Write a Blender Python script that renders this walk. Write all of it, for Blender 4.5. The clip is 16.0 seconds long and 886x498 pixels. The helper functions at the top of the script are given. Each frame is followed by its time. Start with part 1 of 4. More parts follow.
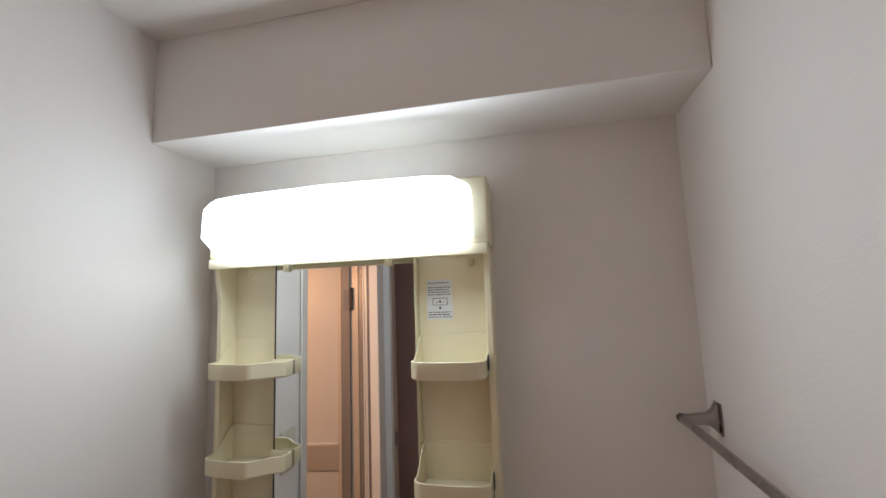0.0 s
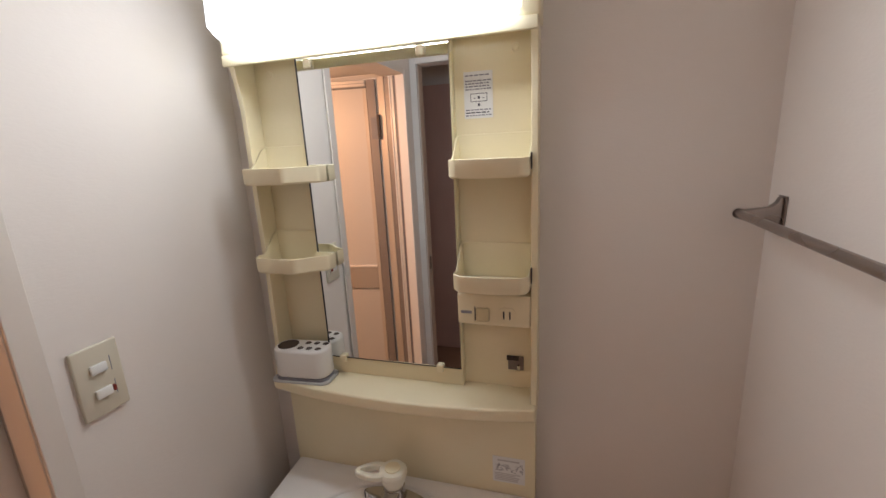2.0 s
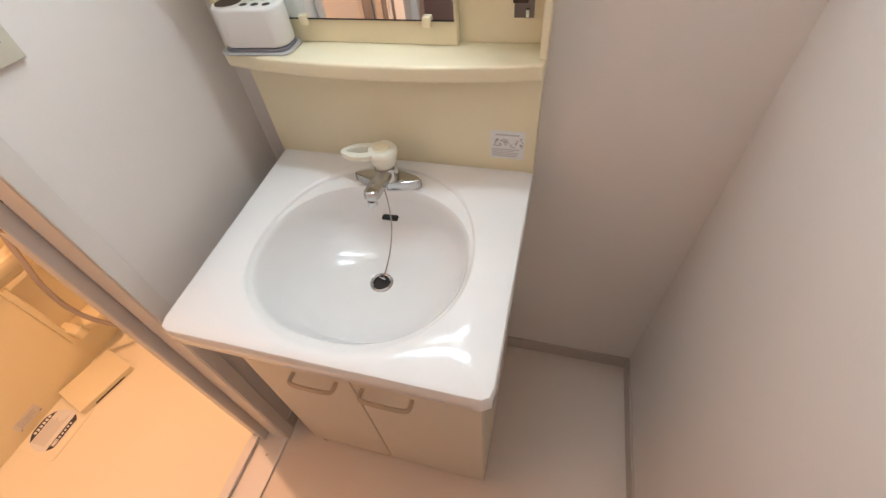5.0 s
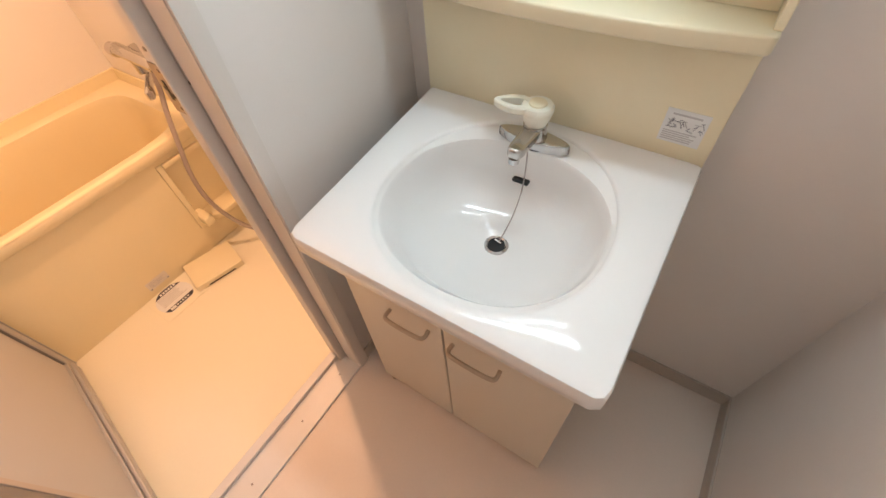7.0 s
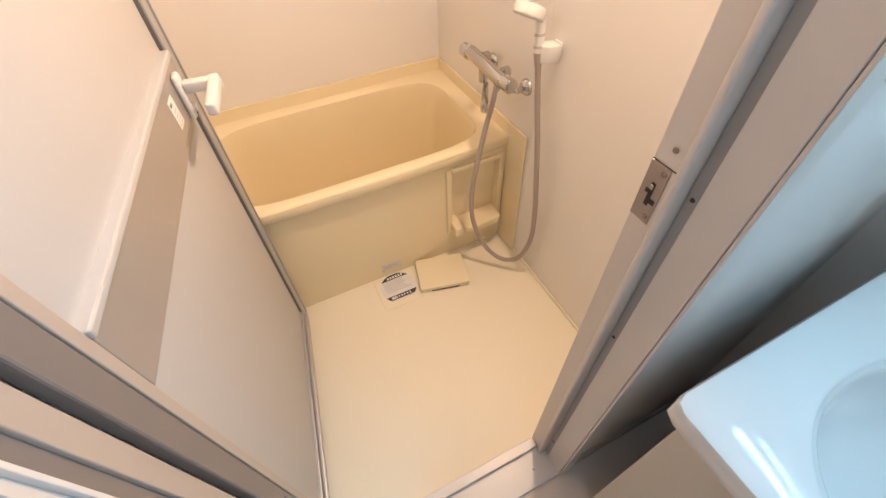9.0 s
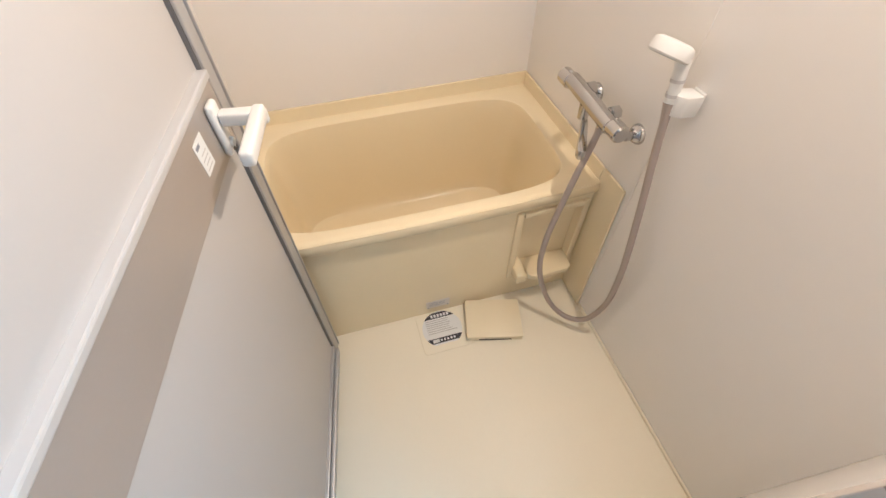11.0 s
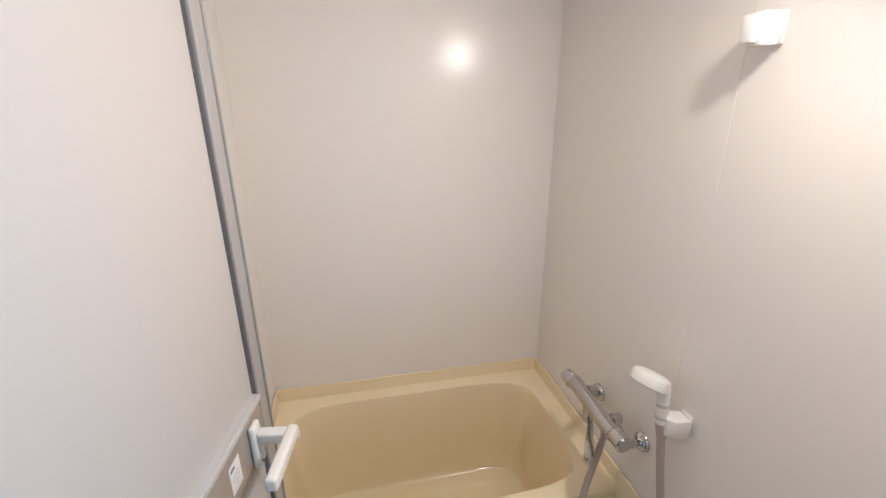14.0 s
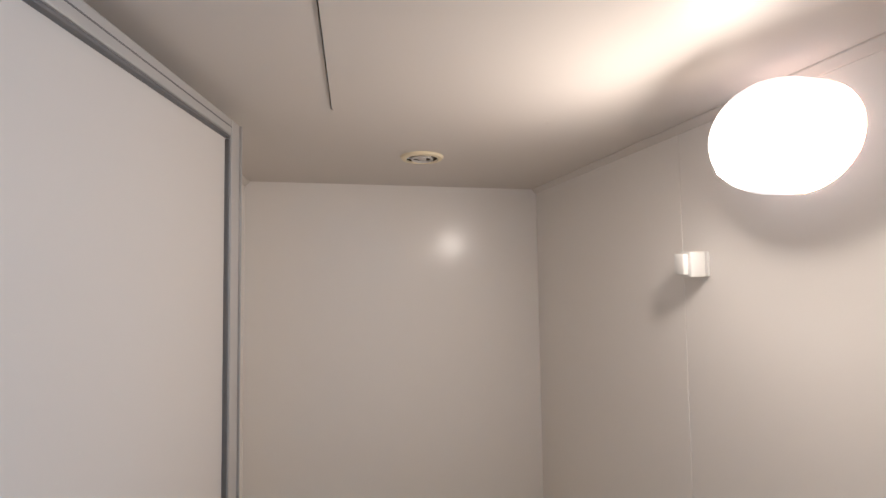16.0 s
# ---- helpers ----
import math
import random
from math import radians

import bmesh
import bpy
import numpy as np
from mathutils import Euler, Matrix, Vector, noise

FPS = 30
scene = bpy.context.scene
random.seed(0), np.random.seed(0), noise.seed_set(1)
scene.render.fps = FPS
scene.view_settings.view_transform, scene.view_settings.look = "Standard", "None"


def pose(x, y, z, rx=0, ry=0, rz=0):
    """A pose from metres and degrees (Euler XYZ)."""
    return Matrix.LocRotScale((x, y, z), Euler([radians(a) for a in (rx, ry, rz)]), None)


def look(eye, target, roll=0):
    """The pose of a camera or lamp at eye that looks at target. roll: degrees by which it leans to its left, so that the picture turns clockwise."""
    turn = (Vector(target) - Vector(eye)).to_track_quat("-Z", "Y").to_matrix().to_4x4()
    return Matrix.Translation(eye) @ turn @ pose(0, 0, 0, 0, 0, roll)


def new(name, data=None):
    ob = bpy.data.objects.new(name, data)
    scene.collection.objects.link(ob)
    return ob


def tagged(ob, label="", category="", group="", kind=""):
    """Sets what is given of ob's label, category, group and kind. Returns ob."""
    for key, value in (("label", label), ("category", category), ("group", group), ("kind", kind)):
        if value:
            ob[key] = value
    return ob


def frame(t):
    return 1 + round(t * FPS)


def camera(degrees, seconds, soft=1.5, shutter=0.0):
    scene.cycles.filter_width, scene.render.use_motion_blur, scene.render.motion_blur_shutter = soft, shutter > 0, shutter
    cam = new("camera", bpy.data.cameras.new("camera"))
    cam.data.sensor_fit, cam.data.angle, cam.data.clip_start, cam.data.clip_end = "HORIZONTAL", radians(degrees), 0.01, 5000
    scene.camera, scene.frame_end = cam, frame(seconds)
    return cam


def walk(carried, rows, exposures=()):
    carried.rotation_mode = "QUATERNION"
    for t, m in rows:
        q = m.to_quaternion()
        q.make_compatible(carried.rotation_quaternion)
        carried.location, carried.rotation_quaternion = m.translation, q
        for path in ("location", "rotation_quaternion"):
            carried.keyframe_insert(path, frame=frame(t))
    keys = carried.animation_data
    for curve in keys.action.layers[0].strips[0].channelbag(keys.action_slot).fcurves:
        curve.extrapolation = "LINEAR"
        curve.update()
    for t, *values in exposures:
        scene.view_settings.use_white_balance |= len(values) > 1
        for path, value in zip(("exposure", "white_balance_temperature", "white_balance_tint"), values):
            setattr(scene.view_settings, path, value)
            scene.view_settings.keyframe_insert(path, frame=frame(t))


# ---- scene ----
cam = camera(93.6, 16.0)
PATH = [
    (0, (0.766, -0.876, 1.689), (0.355, 1.066, 1.936), -2.1),
    (0.5, (0.75, -0.884, 1.666), (0.25, 1.044, 1.855), -1.7),
    (1, (0.761, -0.868, 1.659), (0.177, 1.045, 1.638), -2.0),
    (1.5, (0.746, -0.847, 1.628), (0.163, 1.052, 1.391), -2.4),
    (2, (0.733, -0.83, 1.595), (0.174, 1.033, 1.131), -2.8),
    (2.5, (0.722, -0.816, 1.566), (0.186, 0.981, 0.871), -3.4),
    (3, (0.711, -0.807, 1.533), (0.214, 0.903, 0.622), -3.8),
    (3.5, (0.709, -0.808, 1.491), (0.251, 0.809, 0.407), -4.0),
    (4, (0.719, -0.786, 1.459), (0.278, 0.701, 0.197), -4.6),
    (6.5, (0.679, -0.766, 1.354), (0.091, 0.285, -0.243), -6.0),
    (7, (0.625, -0.786, 1.366), (-0.122, 0.21, -0.2), -5.5),
    (7.5, (0.525, -0.807, 1.357), (-0.385, 0.092, -0.179), -4.8),
    (8, (0.384, -0.835, 1.359), (-0.644, -0.069, -0.176), -4.0),
    (8.5, (0.261, -0.874, 1.36), (-0.876, -0.242, -0.16), -3.2),
    (9, (0.141, -0.903, 1.375), (-1.049, -0.366, -0.14), -2.4),
    (9.5, (0.03, -0.951, 1.38), (-1.17, -0.464, -0.143), -2.0),
    (12, (-0.17, -0.797, 1.33), (-1.456, -0.578, -0.187), -2.2),
    (12.5, (-0.167, -0.797, 1.389), (-1.637, -0.546, 0.056), -1.6),
    (13, (-0.15, -0.809, 1.444), (-1.788, -0.506, 0.337), -1.1),
    (13.5, (-0.137, -0.818, 1.492), (-1.9, -0.467, 0.615), -0.4),
    (14, (-0.12, -0.823, 1.541), (-1.973, -0.439, 0.895), -0.3),
    (14.5, (-0.099, -0.823, 1.578), (-2.01, -0.414, 1.156), -0.5),
    (15.5, (-0.063, -0.812, 1.636), (-2.02, -0.397, 1.594), -0.6),
    (16, (-0.042, -0.824, 1.658), (-1.994, -0.399, 1.75), -0.8),
]

# ---- exposure and white balance along the walk ----
EXPOSURES = [
    (0.0, 0.42, 6450, 14), (1.0, 0.5, 6750, 15), (2.0, 0.68, 7050, 21), (3.0, 1.2, 6950, 19), (4.0, 1.6, 6600, 14), (6.5, 1.75, 6300, 11), (7.0, 1.75, 6250, 9),
    (8.0, 1.7, 5700, 6), (8.5, 1.65, 5200, 2), (9.0, 1.62, 4600, -7), (9.5, 1.55, 4280, -10), (12.0, 1.56, 3790, -13), (13.0, 1.40, 3700, -13), (13.5, 1.3, 3630, -13), (14.0, 1.02, 3680, -12), (14.5, 0.88, 3640, -12), (15.0, 0.8, 3690, -12), (15.5, 0.55, 3740, -11), (16.0, 0.30, 3770, -11),
]
walk(cam, [(t, look(eye, target, roll)) for t, eye, target, roll in PATH], EXPOSURES)

# ---- world ----
world = bpy.data.worlds.new("world")
scene.world = world
world.use_nodes = True
world.node_tree.nodes["Background"].inputs["Color"].default_value = (0.5, 0.45, 0.42, 1)
world.node_tree.nodes["Background"].inputs["Strength"].default_value = 0.02
VANITY_GLOW, BATH_GLOW = 19.5, 720.0


# ---- materials ----
def mat(name, color, rough=0.5, metal=0.0, vary=0.06, sheen=0.15, scale=6.0, bump=0.0, bump_scale=200.0, coat=0.0, stretch=(1, 1, 1), glow=0.0, stain=0.0, spec=0.5):
    """A surface with broad and fine variation in colour and gloss, and fine relief."""
    m = bpy.data.materials.new(name)
    m.use_nodes = True
    t = m.node_tree
    n, link = t.nodes, t.links.new
    b = n["Principled BSDF"]
    b.inputs["Metallic"].default_value = metal
    b.inputs["Specular IOR Level"].default_value = spec
    b.inputs["Coat Weight"].default_value = coat
    b.inputs["Coat Roughness"].default_value = 0.08
    co = n.new("ShaderNodeTexCoord")
    mp = n.new("ShaderNodeMapping")
    mp.inputs["Scale"].default_value = stretch
    link(co.outputs["Object"], mp.inputs["Vector"])
    broad, fine = n.new("ShaderNodeTexNoise"), n.new("ShaderNodeTexNoise")
    broad.inputs["Scale"].default_value, broad.inputs["Detail"].default_value = scale, 1
    fine.inputs["Scale"].default_value, fine.inputs["Detail"].default_value = scale * 30, 2
    link(co.outputs["Object"], broad.inputs["Vector"])
    link(mp.outputs["Vector"], fine.inputs["Vector"])
    add = n.new("ShaderNodeMath")
    add.operation = "ADD"
    half = n.new("ShaderNodeMath")
    half.operation, half.inputs[1].default_value = "MULTIPLY", 0.5
    link(broad.outputs["Fac"], add.inputs[0])
    link(fine.outputs["Fac"], add.inputs[1])
    link(add.outputs[0], half.inputs[0])
    ramp = n.new("ShaderNodeMix")
    ramp.data_type = "RGBA"
    ramp.inputs["A"].default_value = (*[c * (1 - vary) for c in color], 1)
    ramp.inputs["B"].default_value = (*[min(1, c * (1 + vary)) for c in color], 1)
    link(half.outputs[0], ramp.inputs["Factor"])
    out = ramp.outputs["Result"]
    if stain:
        s = n.new("ShaderNodeTexNoise")
        s.inputs["Scale"].default_value, s.inputs["Detail"].default_value = 2.3, 6
        cut = n.new("ShaderNodeMapRange")
        cut.inputs["From Min"].default_value, cut.inputs["From Max"].default_value = 0.52, 0.75
        cut.inputs["To Max"].default_value = stain
        link(co.outputs["Object"], s.inputs["Vector"])
        link(s.outputs["Fac"], cut.inputs["Value"])
        soil = n.new("ShaderNodeMix")
        soil.data_type = "RGBA"
        soil.inputs["B"].default_value = (color[0] * 0.72, color[1] * 0.64, color[2] * 0.52, 1)
        link(cut.outputs["Result"], soil.inputs["Factor"])
        link(out, soil.inputs["A"])
        out = soil.outputs["Result"]
    link(out, b.inputs["Base Color"])
    r = n.new("ShaderNodeMapRange")
    r.inputs["To Min"].default_value, r.inputs["To Max"].default_value = rough * (1 - sheen), min(1, rough * (1 + sheen))
    link(broad.outputs["Fac"], r.inputs["Value"])
    link(r.outputs["Result"], b.inputs["Roughness"])
    if bump:
        g = n.new("ShaderNodeTexNoise")
        g.inputs["Scale"].default_value, g.inputs["Detail"].default_value = bump_scale, 3
        link(mp.outputs["Vector"], g.inputs["Vector"])
        bp = n.new("ShaderNodeBump")
        bp.inputs["Strength"].default_value, bp.inputs["Distance"].default_value = bump, 0.002
        link(g.outputs["Fac"], bp.inputs["Height"])
        link(bp.outputs["Normal"], b.inputs["Normal"])
    if glow:
        b.inputs["Emission Color"].default_value = (*color, 1)
        b.inputs["Emission Strength"].default_value = glow
    return m


WALLPAPER = mat("wallpaper", (0.79, 0.73, 0.68), 0.75, vary=0.02, scale=3, bump=0.14, bump_scale=260, stretch=(0.35, 0.35, 1))
CEILING_PAPER = mat("ceiling_paper", (0.80, 0.74, 0.69), 0.8, vary=0.02, bump=0.3, bump_scale=220)
VINYL_FLOOR = mat("vinyl_floor", (0.80, 0.68, 0.58), 0.42, vary=0.05, scale=4, bump=0.08, bump_scale=400, stain=0.12)
SKIRTING = mat("skirting_vinyl", (0.54, 0.46, 0.39), 0.5, vary=0.06)
CREAM = mat("cream_plastic", (0.86, 0.77, 0.545), 0.32, vary=0.025, scale=3, bump=0.02, bump_scale=500)
CREAM_LIGHT = mat("cream_plastic_light", (0.86, 0.83, 0.70), 0.28, vary=0.02)
CREAM_DARK = mat("cream_plastic_aged", (0.70, 0.60, 0.37), 0.38, vary=0.03)
# one even cover; its glow is graded by hand to avoid hot spots nearby
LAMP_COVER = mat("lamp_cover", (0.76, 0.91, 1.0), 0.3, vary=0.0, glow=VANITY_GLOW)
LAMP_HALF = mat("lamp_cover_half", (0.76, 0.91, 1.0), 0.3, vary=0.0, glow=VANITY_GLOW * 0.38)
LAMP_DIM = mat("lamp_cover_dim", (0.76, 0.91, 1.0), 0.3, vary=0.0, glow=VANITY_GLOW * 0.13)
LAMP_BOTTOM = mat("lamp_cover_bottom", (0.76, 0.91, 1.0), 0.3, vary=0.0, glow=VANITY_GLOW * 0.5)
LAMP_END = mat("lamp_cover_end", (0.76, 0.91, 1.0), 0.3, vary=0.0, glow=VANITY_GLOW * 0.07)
# one opal globe; its glow is split by facing to steer light downward
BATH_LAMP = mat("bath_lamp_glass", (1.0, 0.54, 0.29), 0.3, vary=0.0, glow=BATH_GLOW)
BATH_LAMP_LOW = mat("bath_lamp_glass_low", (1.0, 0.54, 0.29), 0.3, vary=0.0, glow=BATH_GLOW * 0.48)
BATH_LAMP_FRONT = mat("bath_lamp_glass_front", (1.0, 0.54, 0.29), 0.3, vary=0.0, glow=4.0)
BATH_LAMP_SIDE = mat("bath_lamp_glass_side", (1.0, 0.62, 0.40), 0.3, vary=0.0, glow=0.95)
MIRROR = mat("mirror_silver", (0.86, 0.88, 0.87), 0.015, 1.0, vary=0.0)
MIRROR_EDGE = mat("mirror_edge", (0.03, 0.03, 0.03), 0.3)
CERAMIC = mat("ceramic", (0.88, 0.865, 0.84), 0.10, vary=0.012, spec=0.5)
CHROME = mat("chrome", (0.56, 0.55, 0.54), 0.10, 1.0, vary=0.03)
STEEL = mat("satin_steel", (0.36, 0.32, 0.30), 0.28, 1.0, vary=0.05)
STRIKE = mat("strike_steel", (0.44, 0.38, 0.33), 0.35, 0.85, vary=0.06, stain=0.3)
BRASS_HANDLE = mat("bronze_handle", (0.55, 0.45, 0.34), 0.4, 0.3, vary=0.04)
CABINET_FACE = mat("cabinet_face", (0.74, 0.67, 0.55), 0.35, vary=0.025, bump=0.03, bump_scale=300)
WHITE_PLASTIC = mat("white_plastic", (0.80, 0.79, 0.76), 0.35, vary=0.02)
GREY_PLASTIC = mat("grey_plastic", (0.50, 0.49, 0.475), 0.4, vary=0.03)
SWITCH_PLATE = mat("switch_plate", (0.64, 0.585, 0.47), 0.4, vary=0.02)
BLACK = mat("black", (0.015, 0.014, 0.014), 0.45, vary=0.1)
BROWN_HOLE = mat("brown_hole", (0.06, 0.04, 0.03), 0.6)
LABEL = mat("label_paper", (0.82, 0.82, 0.80), 0.55, vary=0.02)
INK = mat("ink", (0.05, 0.05, 0.07), 0.6)
PRINT = mat("faded_print", (0.55, 0.53, 0.52), 0.5)
FILM = mat("translucent_film", (0.80, 0.74, 0.63), 0.3, vary=0.04)
INK_GREY = mat("ink_grey", (0.25, 0.25, 0.28), 0.6)
FRAME_ALU = mat("coated_aluminium", (0.74, 0.68, 0.62), 0.36, 0.1, vary=0.03, stain=0.1)
LEAF_ALU = mat("anodised_aluminium", (0.46, 0.45, 0.44), 0.36, 0.35, vary=0.04)
LEDGE = mat("bright_aluminium", (0.62, 0.61, 0.60), 0.32, 0.25, vary=0.03)
MAUVE = mat("mauve_coated_aluminium", (0.24, 0.21, 0.195), 0.4, 0.15, vary=0.03)
STILE = mat("beige_stile", (0.51, 0.44, 0.37), 0.4, 0.1, vary=0.03)
SILL = mat("sill_white", (0.78, 0.74, 0.70), 0.35, 0.05, vary=0.03, stain=0.08)
MID_RAIL = mat("mid_rail_panel", (0.43, 0.395, 0.36), 0.30, 0.35, vary=0.03)
BEAD = mat("bead_grey", (0.17, 0.168, 0.175), 0.4, 0.4, vary=0.04)
GROOVE_SHADE = mat("groove_shade", (0.44, 0.41, 0.38), 0.45, vary=0.05)
GASKET = mat("gasket", (0.17, 0.165, 0.18), 0.42, vary=0.05)
DOOR_PANEL = mat("frosted_door_panel", (0.52, 0.50, 0.475), 0.42, vary=0.006, scale=1.0, sheen=0.0, bump=0.05, bump_scale=700)
BATH_WALL = mat("bath_wall_panel", (0.89, 0.86, 0.815), 0.24, vary=0.008, scale=1.0, sheen=0.0, bump=0.03, bump_scale=500, spec=0.45)
BATH_CEILING = mat("bath_ceiling_panel", (0.72, 0.68, 0.63), 0.46, vary=0.006, scale=1.0, sheen=0.0, spec=0.35)
TUB = mat("tub_frp", (0.90, 0.79, 0.515), 0.20, vary=0.025, scale=3, coat=0.2)
BATH_FLOOR = mat("bath_floor_frp", (0.91, 0.85, 0.67), 0.46, vary=0.02, scale=3, sheen=0.0, bump=0.05, bump_scale=350)
COVER = mat("drain_cover_plastic", (0.88, 0.79, 0.55), 0.4, vary=0.02)
HOSE = mat("hose", (0.44, 0.38, 0.34), 0.35, 0.3, vary=0.05)
CASING = mat("painted_casing", (0.80, 0.785, 0.77), 0.4, vary=0.02)
JAMB_WARM = mat("jamb_warm_tint", (0.50, 0.38, 0.30), 0.45, vary=0.06, stretch=(1, 1, 0.05))
HALL_DOOR = mat("hall_door_brown", (0.60, 0.39, 0.34), 0.45, vary=0.12, scale=5, stretch=(1, 1, 0.04))
HALL_FLOOR = mat("hall_floor", (0.34, 0.20, 0.13), 0.4, vary=0.1, stretch=(1, 0.1, 1))


# ---- builders ----
BASE, TURNED = {}, {}


def thing(name, base, label, category, group="", kind=""):
    ob = new(name)
    ob.location = base
    ob.empty_display_size = 0.05
    BASE[ob.name] = Vector(base)
    return tagged(ob, label, category, group, kind)


def part(name, bm, material, parent=None, label="", smooth=False):
    """Links a bmesh in world metres as one mesh, as a part of parent."""
    root = BASE.get(parent.name, Vector((0, 0, 0))) if parent else Vector((0, 0, 0))
    turn = TURNED.get(parent.name) if parent else None
    if turn:
        bmesh.ops.transform(bm, matrix=turn, verts=bm.verts)
    bmesh.ops.translate(bm, verts=bm.verts, vec=-root)
    bmesh.ops.recalc_face_normals(bm, faces=bm.faces)
    me = bpy.data.meshes.new(name)
    bm.to_mesh(me)
    bm.free()
    me.materials.append(material)
    if smooth:
        for p in me.polygons:
            p.use_smooth = True
        me.set_sharp_from_angle(angle=radians(38))
    ob = new(name, me)
    if parent:
        ob.parent = parent
        BASE[ob.name] = root
        if turn:
            TURNED[ob.name] = turn
    if label:
        ob["label"] = label
    return ob


def structure(name, bm, material, label, category, smooth=False):
    return tagged(part(name, bm, material, smooth=smooth), label, category, kind="structure")


def box(x0, x1, y0, y1, z0, z1, bevel=0.0, seg=2, bm=None):
    bm2 = bmesh.new()
    bmesh.ops.create_cube(bm2, size=1)
    bmesh.ops.scale(bm2, verts=bm2.verts, vec=(abs(x1 - x0), abs(y1 - y0), abs(z1 - z0)))
    bmesh.ops.translate(bm2, verts=bm2.verts, vec=((x0 + x1) / 2, (y0 + y1) / 2, (z0 + z1) / 2))
    if bevel:
        bmesh.ops.bevel(bm2, geom=bm2.edges[:], offset=bevel, segments=seg, affect="EDGES", profile=0.5)
    return merge(bm, bm2)


def merge(bm, other):
    if bm is None:
        return other
    me = bpy.data.meshes.new("tmp")
    other.to_mesh(me)
    other.free()
    bm.from_mesh(me)
    bpy.data.meshes.remove(me)
    return bm


def prism(points, lo, hi, axis="z", bevel=0.0, seg=2, bm=None):
    """A flat outline drawn out along an axis. Points are the two other coordinates in the order x, y, z."""
    b = bmesh.new()

    def at(p, h):
        return {"z": (p[0], p[1], h), "y": (p[0], h, p[1]), "x": (h, p[0], p[1])}[axis]

    low, high = [b.verts.new(at(p, lo)) for p in points], [b.verts.new(at(p, hi)) for p in points]
    b.faces.new(low)
    b.faces.new(high[::-1])
    for i in range(len(points)):
        j = (i + 1) % len(points)
        b.faces.new((low[i], low[j], high[j], high[i]))
    bmesh.ops.recalc_face_normals(b, faces=b.faces)
    if bevel:
        bmesh.ops.bevel(b, geom=b.edges[:], offset=bevel, segments=seg, affect="EDGES", profile=0.5)
    return merge(bm, b)


def tube(points, radius, sides=12, caps=True, bm=None):
    """A round bar along points; radius is one number or one for each point."""
    b = bmesh.new()
    pts = [Vector(p) for p in points]
    radii = radius if isinstance(radius, (list, tuple)) else [radius] * len(pts)
    rings, side = [], None
    for i, p in enumerate(pts):
        d = (pts[min(i + 1, len(pts) - 1)] - pts[max(i - 1, 0)]).normalized()
        if side is None:
            side = d.orthogonal().normalized()
        side = (side - d * side.dot(d)).normalized()
        up = d.cross(side)
        rings.append([b.verts.new(p + radii[i] * (math.cos(a) * side + math.sin(a) * up)) for a in (2 * math.pi * k / sides for k in range(sides))])
    for r0, r1 in zip(rings, rings[1:]):
        for k in range(sides):
            b.faces.new((r0[k], r0[(k + 1) % sides], r1[(k + 1) % sides], r1[k]))
    if caps:
        b.faces.new(rings[0][::-1])
        b.faces.new(rings[-1])
    return merge(bm, b)


def lathe(profile, centre, axis=(0, 0, 1), sides=32, bm=None):
    """Rings of (radius, height) about an axis through centre."""
    b = bmesh.new()
    d = Vector(axis).normalized()
    s = d.orthogonal().normalized()
    u = d.cross(s)
    c = Vector(centre)
    rings = []
    for r, h in profile:
        if r < 1e-6:
            rings.append([b.verts.new(c + d * h)])
        else:
            rings.append([b.verts.new(c + d * h + r * (math.cos(a) * s + math.sin(a) * u)) for a in (2 * math.pi * k / sides for k in range(sides))])
    for r0, r1 in zip(rings, rings[1:]):
        for k in range(sides):
            q = (k + 1) % sides
            if len(r0) == 1 and len(r1) == 1:
                continue
            if len(r0) == 1:
                b.faces.new((r0[0], r1[q], r1[k]))
            elif len(r1) == 1:
                b.faces.new((r0[k], r0[q], r1[0]))
            else:
                b.faces.new((r0[k], r0[q], r1[q], r1[k]))
    return merge(bm, b)


def smooth_path(points, steps=8):
    """A Catmull-Rom line through points."""
    pts = [Vector(p) for p in points]
    pts = [2 * pts[0] - pts[1], *pts, 2 * pts[-1] - pts[-2]]
    out = []
    for a, b, c, d in zip(pts, pts[1:], pts[2:], pts[3:]):
        for k in range(steps):
            t = k / steps
            out.append(0.5 * (2 * b + (c - a) * t + (2 * a - 5 * b + 4 * c - d) * t * t + (3 * b - a - 3 * c + d) * t**3))
    return [*out, pts[-2]]


def rounded(x0, x1, y0, y1, r, n=5):
    """The outline of a rectangle with round corners."""
    out = []
    for cx, cy, a0 in ((x1 - r, y1 - r, 0), (x0 + r, y1 - r, 90), (x0 + r, y0 + r, 180), (x1 - r, y0 + r, 270)):
        out += [(cx + r * math.cos(radians(a0 + 90 * k / n)), cy + r * math.sin(radians(a0 + 90 * k / n))) for k in range(n + 1)]
    return out


# ---- the washroom's shell ----
W, CEIL, BACK = 1.065, 2.27, -1.265
DOOR_Y0, DOOR_Y1, DOOR_TOP = -1.170, -0.475, 1.975
structure("wall_north", box(-1.6, W + 0.1, 0.0, 0.1, 0, CEIL), WALLPAPER, "off-white embossed wallpaper wall behind the vanity", "wall")
structure("wall_east", box(W, W + 0.1, -2.4, 0.0, 0, CEIL), WALLPAPER, "plain off-white embossed wallpaper side wall", "wall")
b = box(-0.06, 0, DOOR_Y1, 0.0, 0, CEIL)
box(-0.06, 0, BACK, DOOR_Y0, 0, CEIL, bm=b)
box(-0.06, 0, DOOR_Y0, DOOR_Y1, DOOR_TOP, CEIL, bm=b)
structure("wall_west", b, WALLPAPER, "off-white embossed wallpaper wall with the bathroom doorway", "wall")
b = box(-0.06, 0.004, BACK - 0.08, BACK, 0, CEIL)
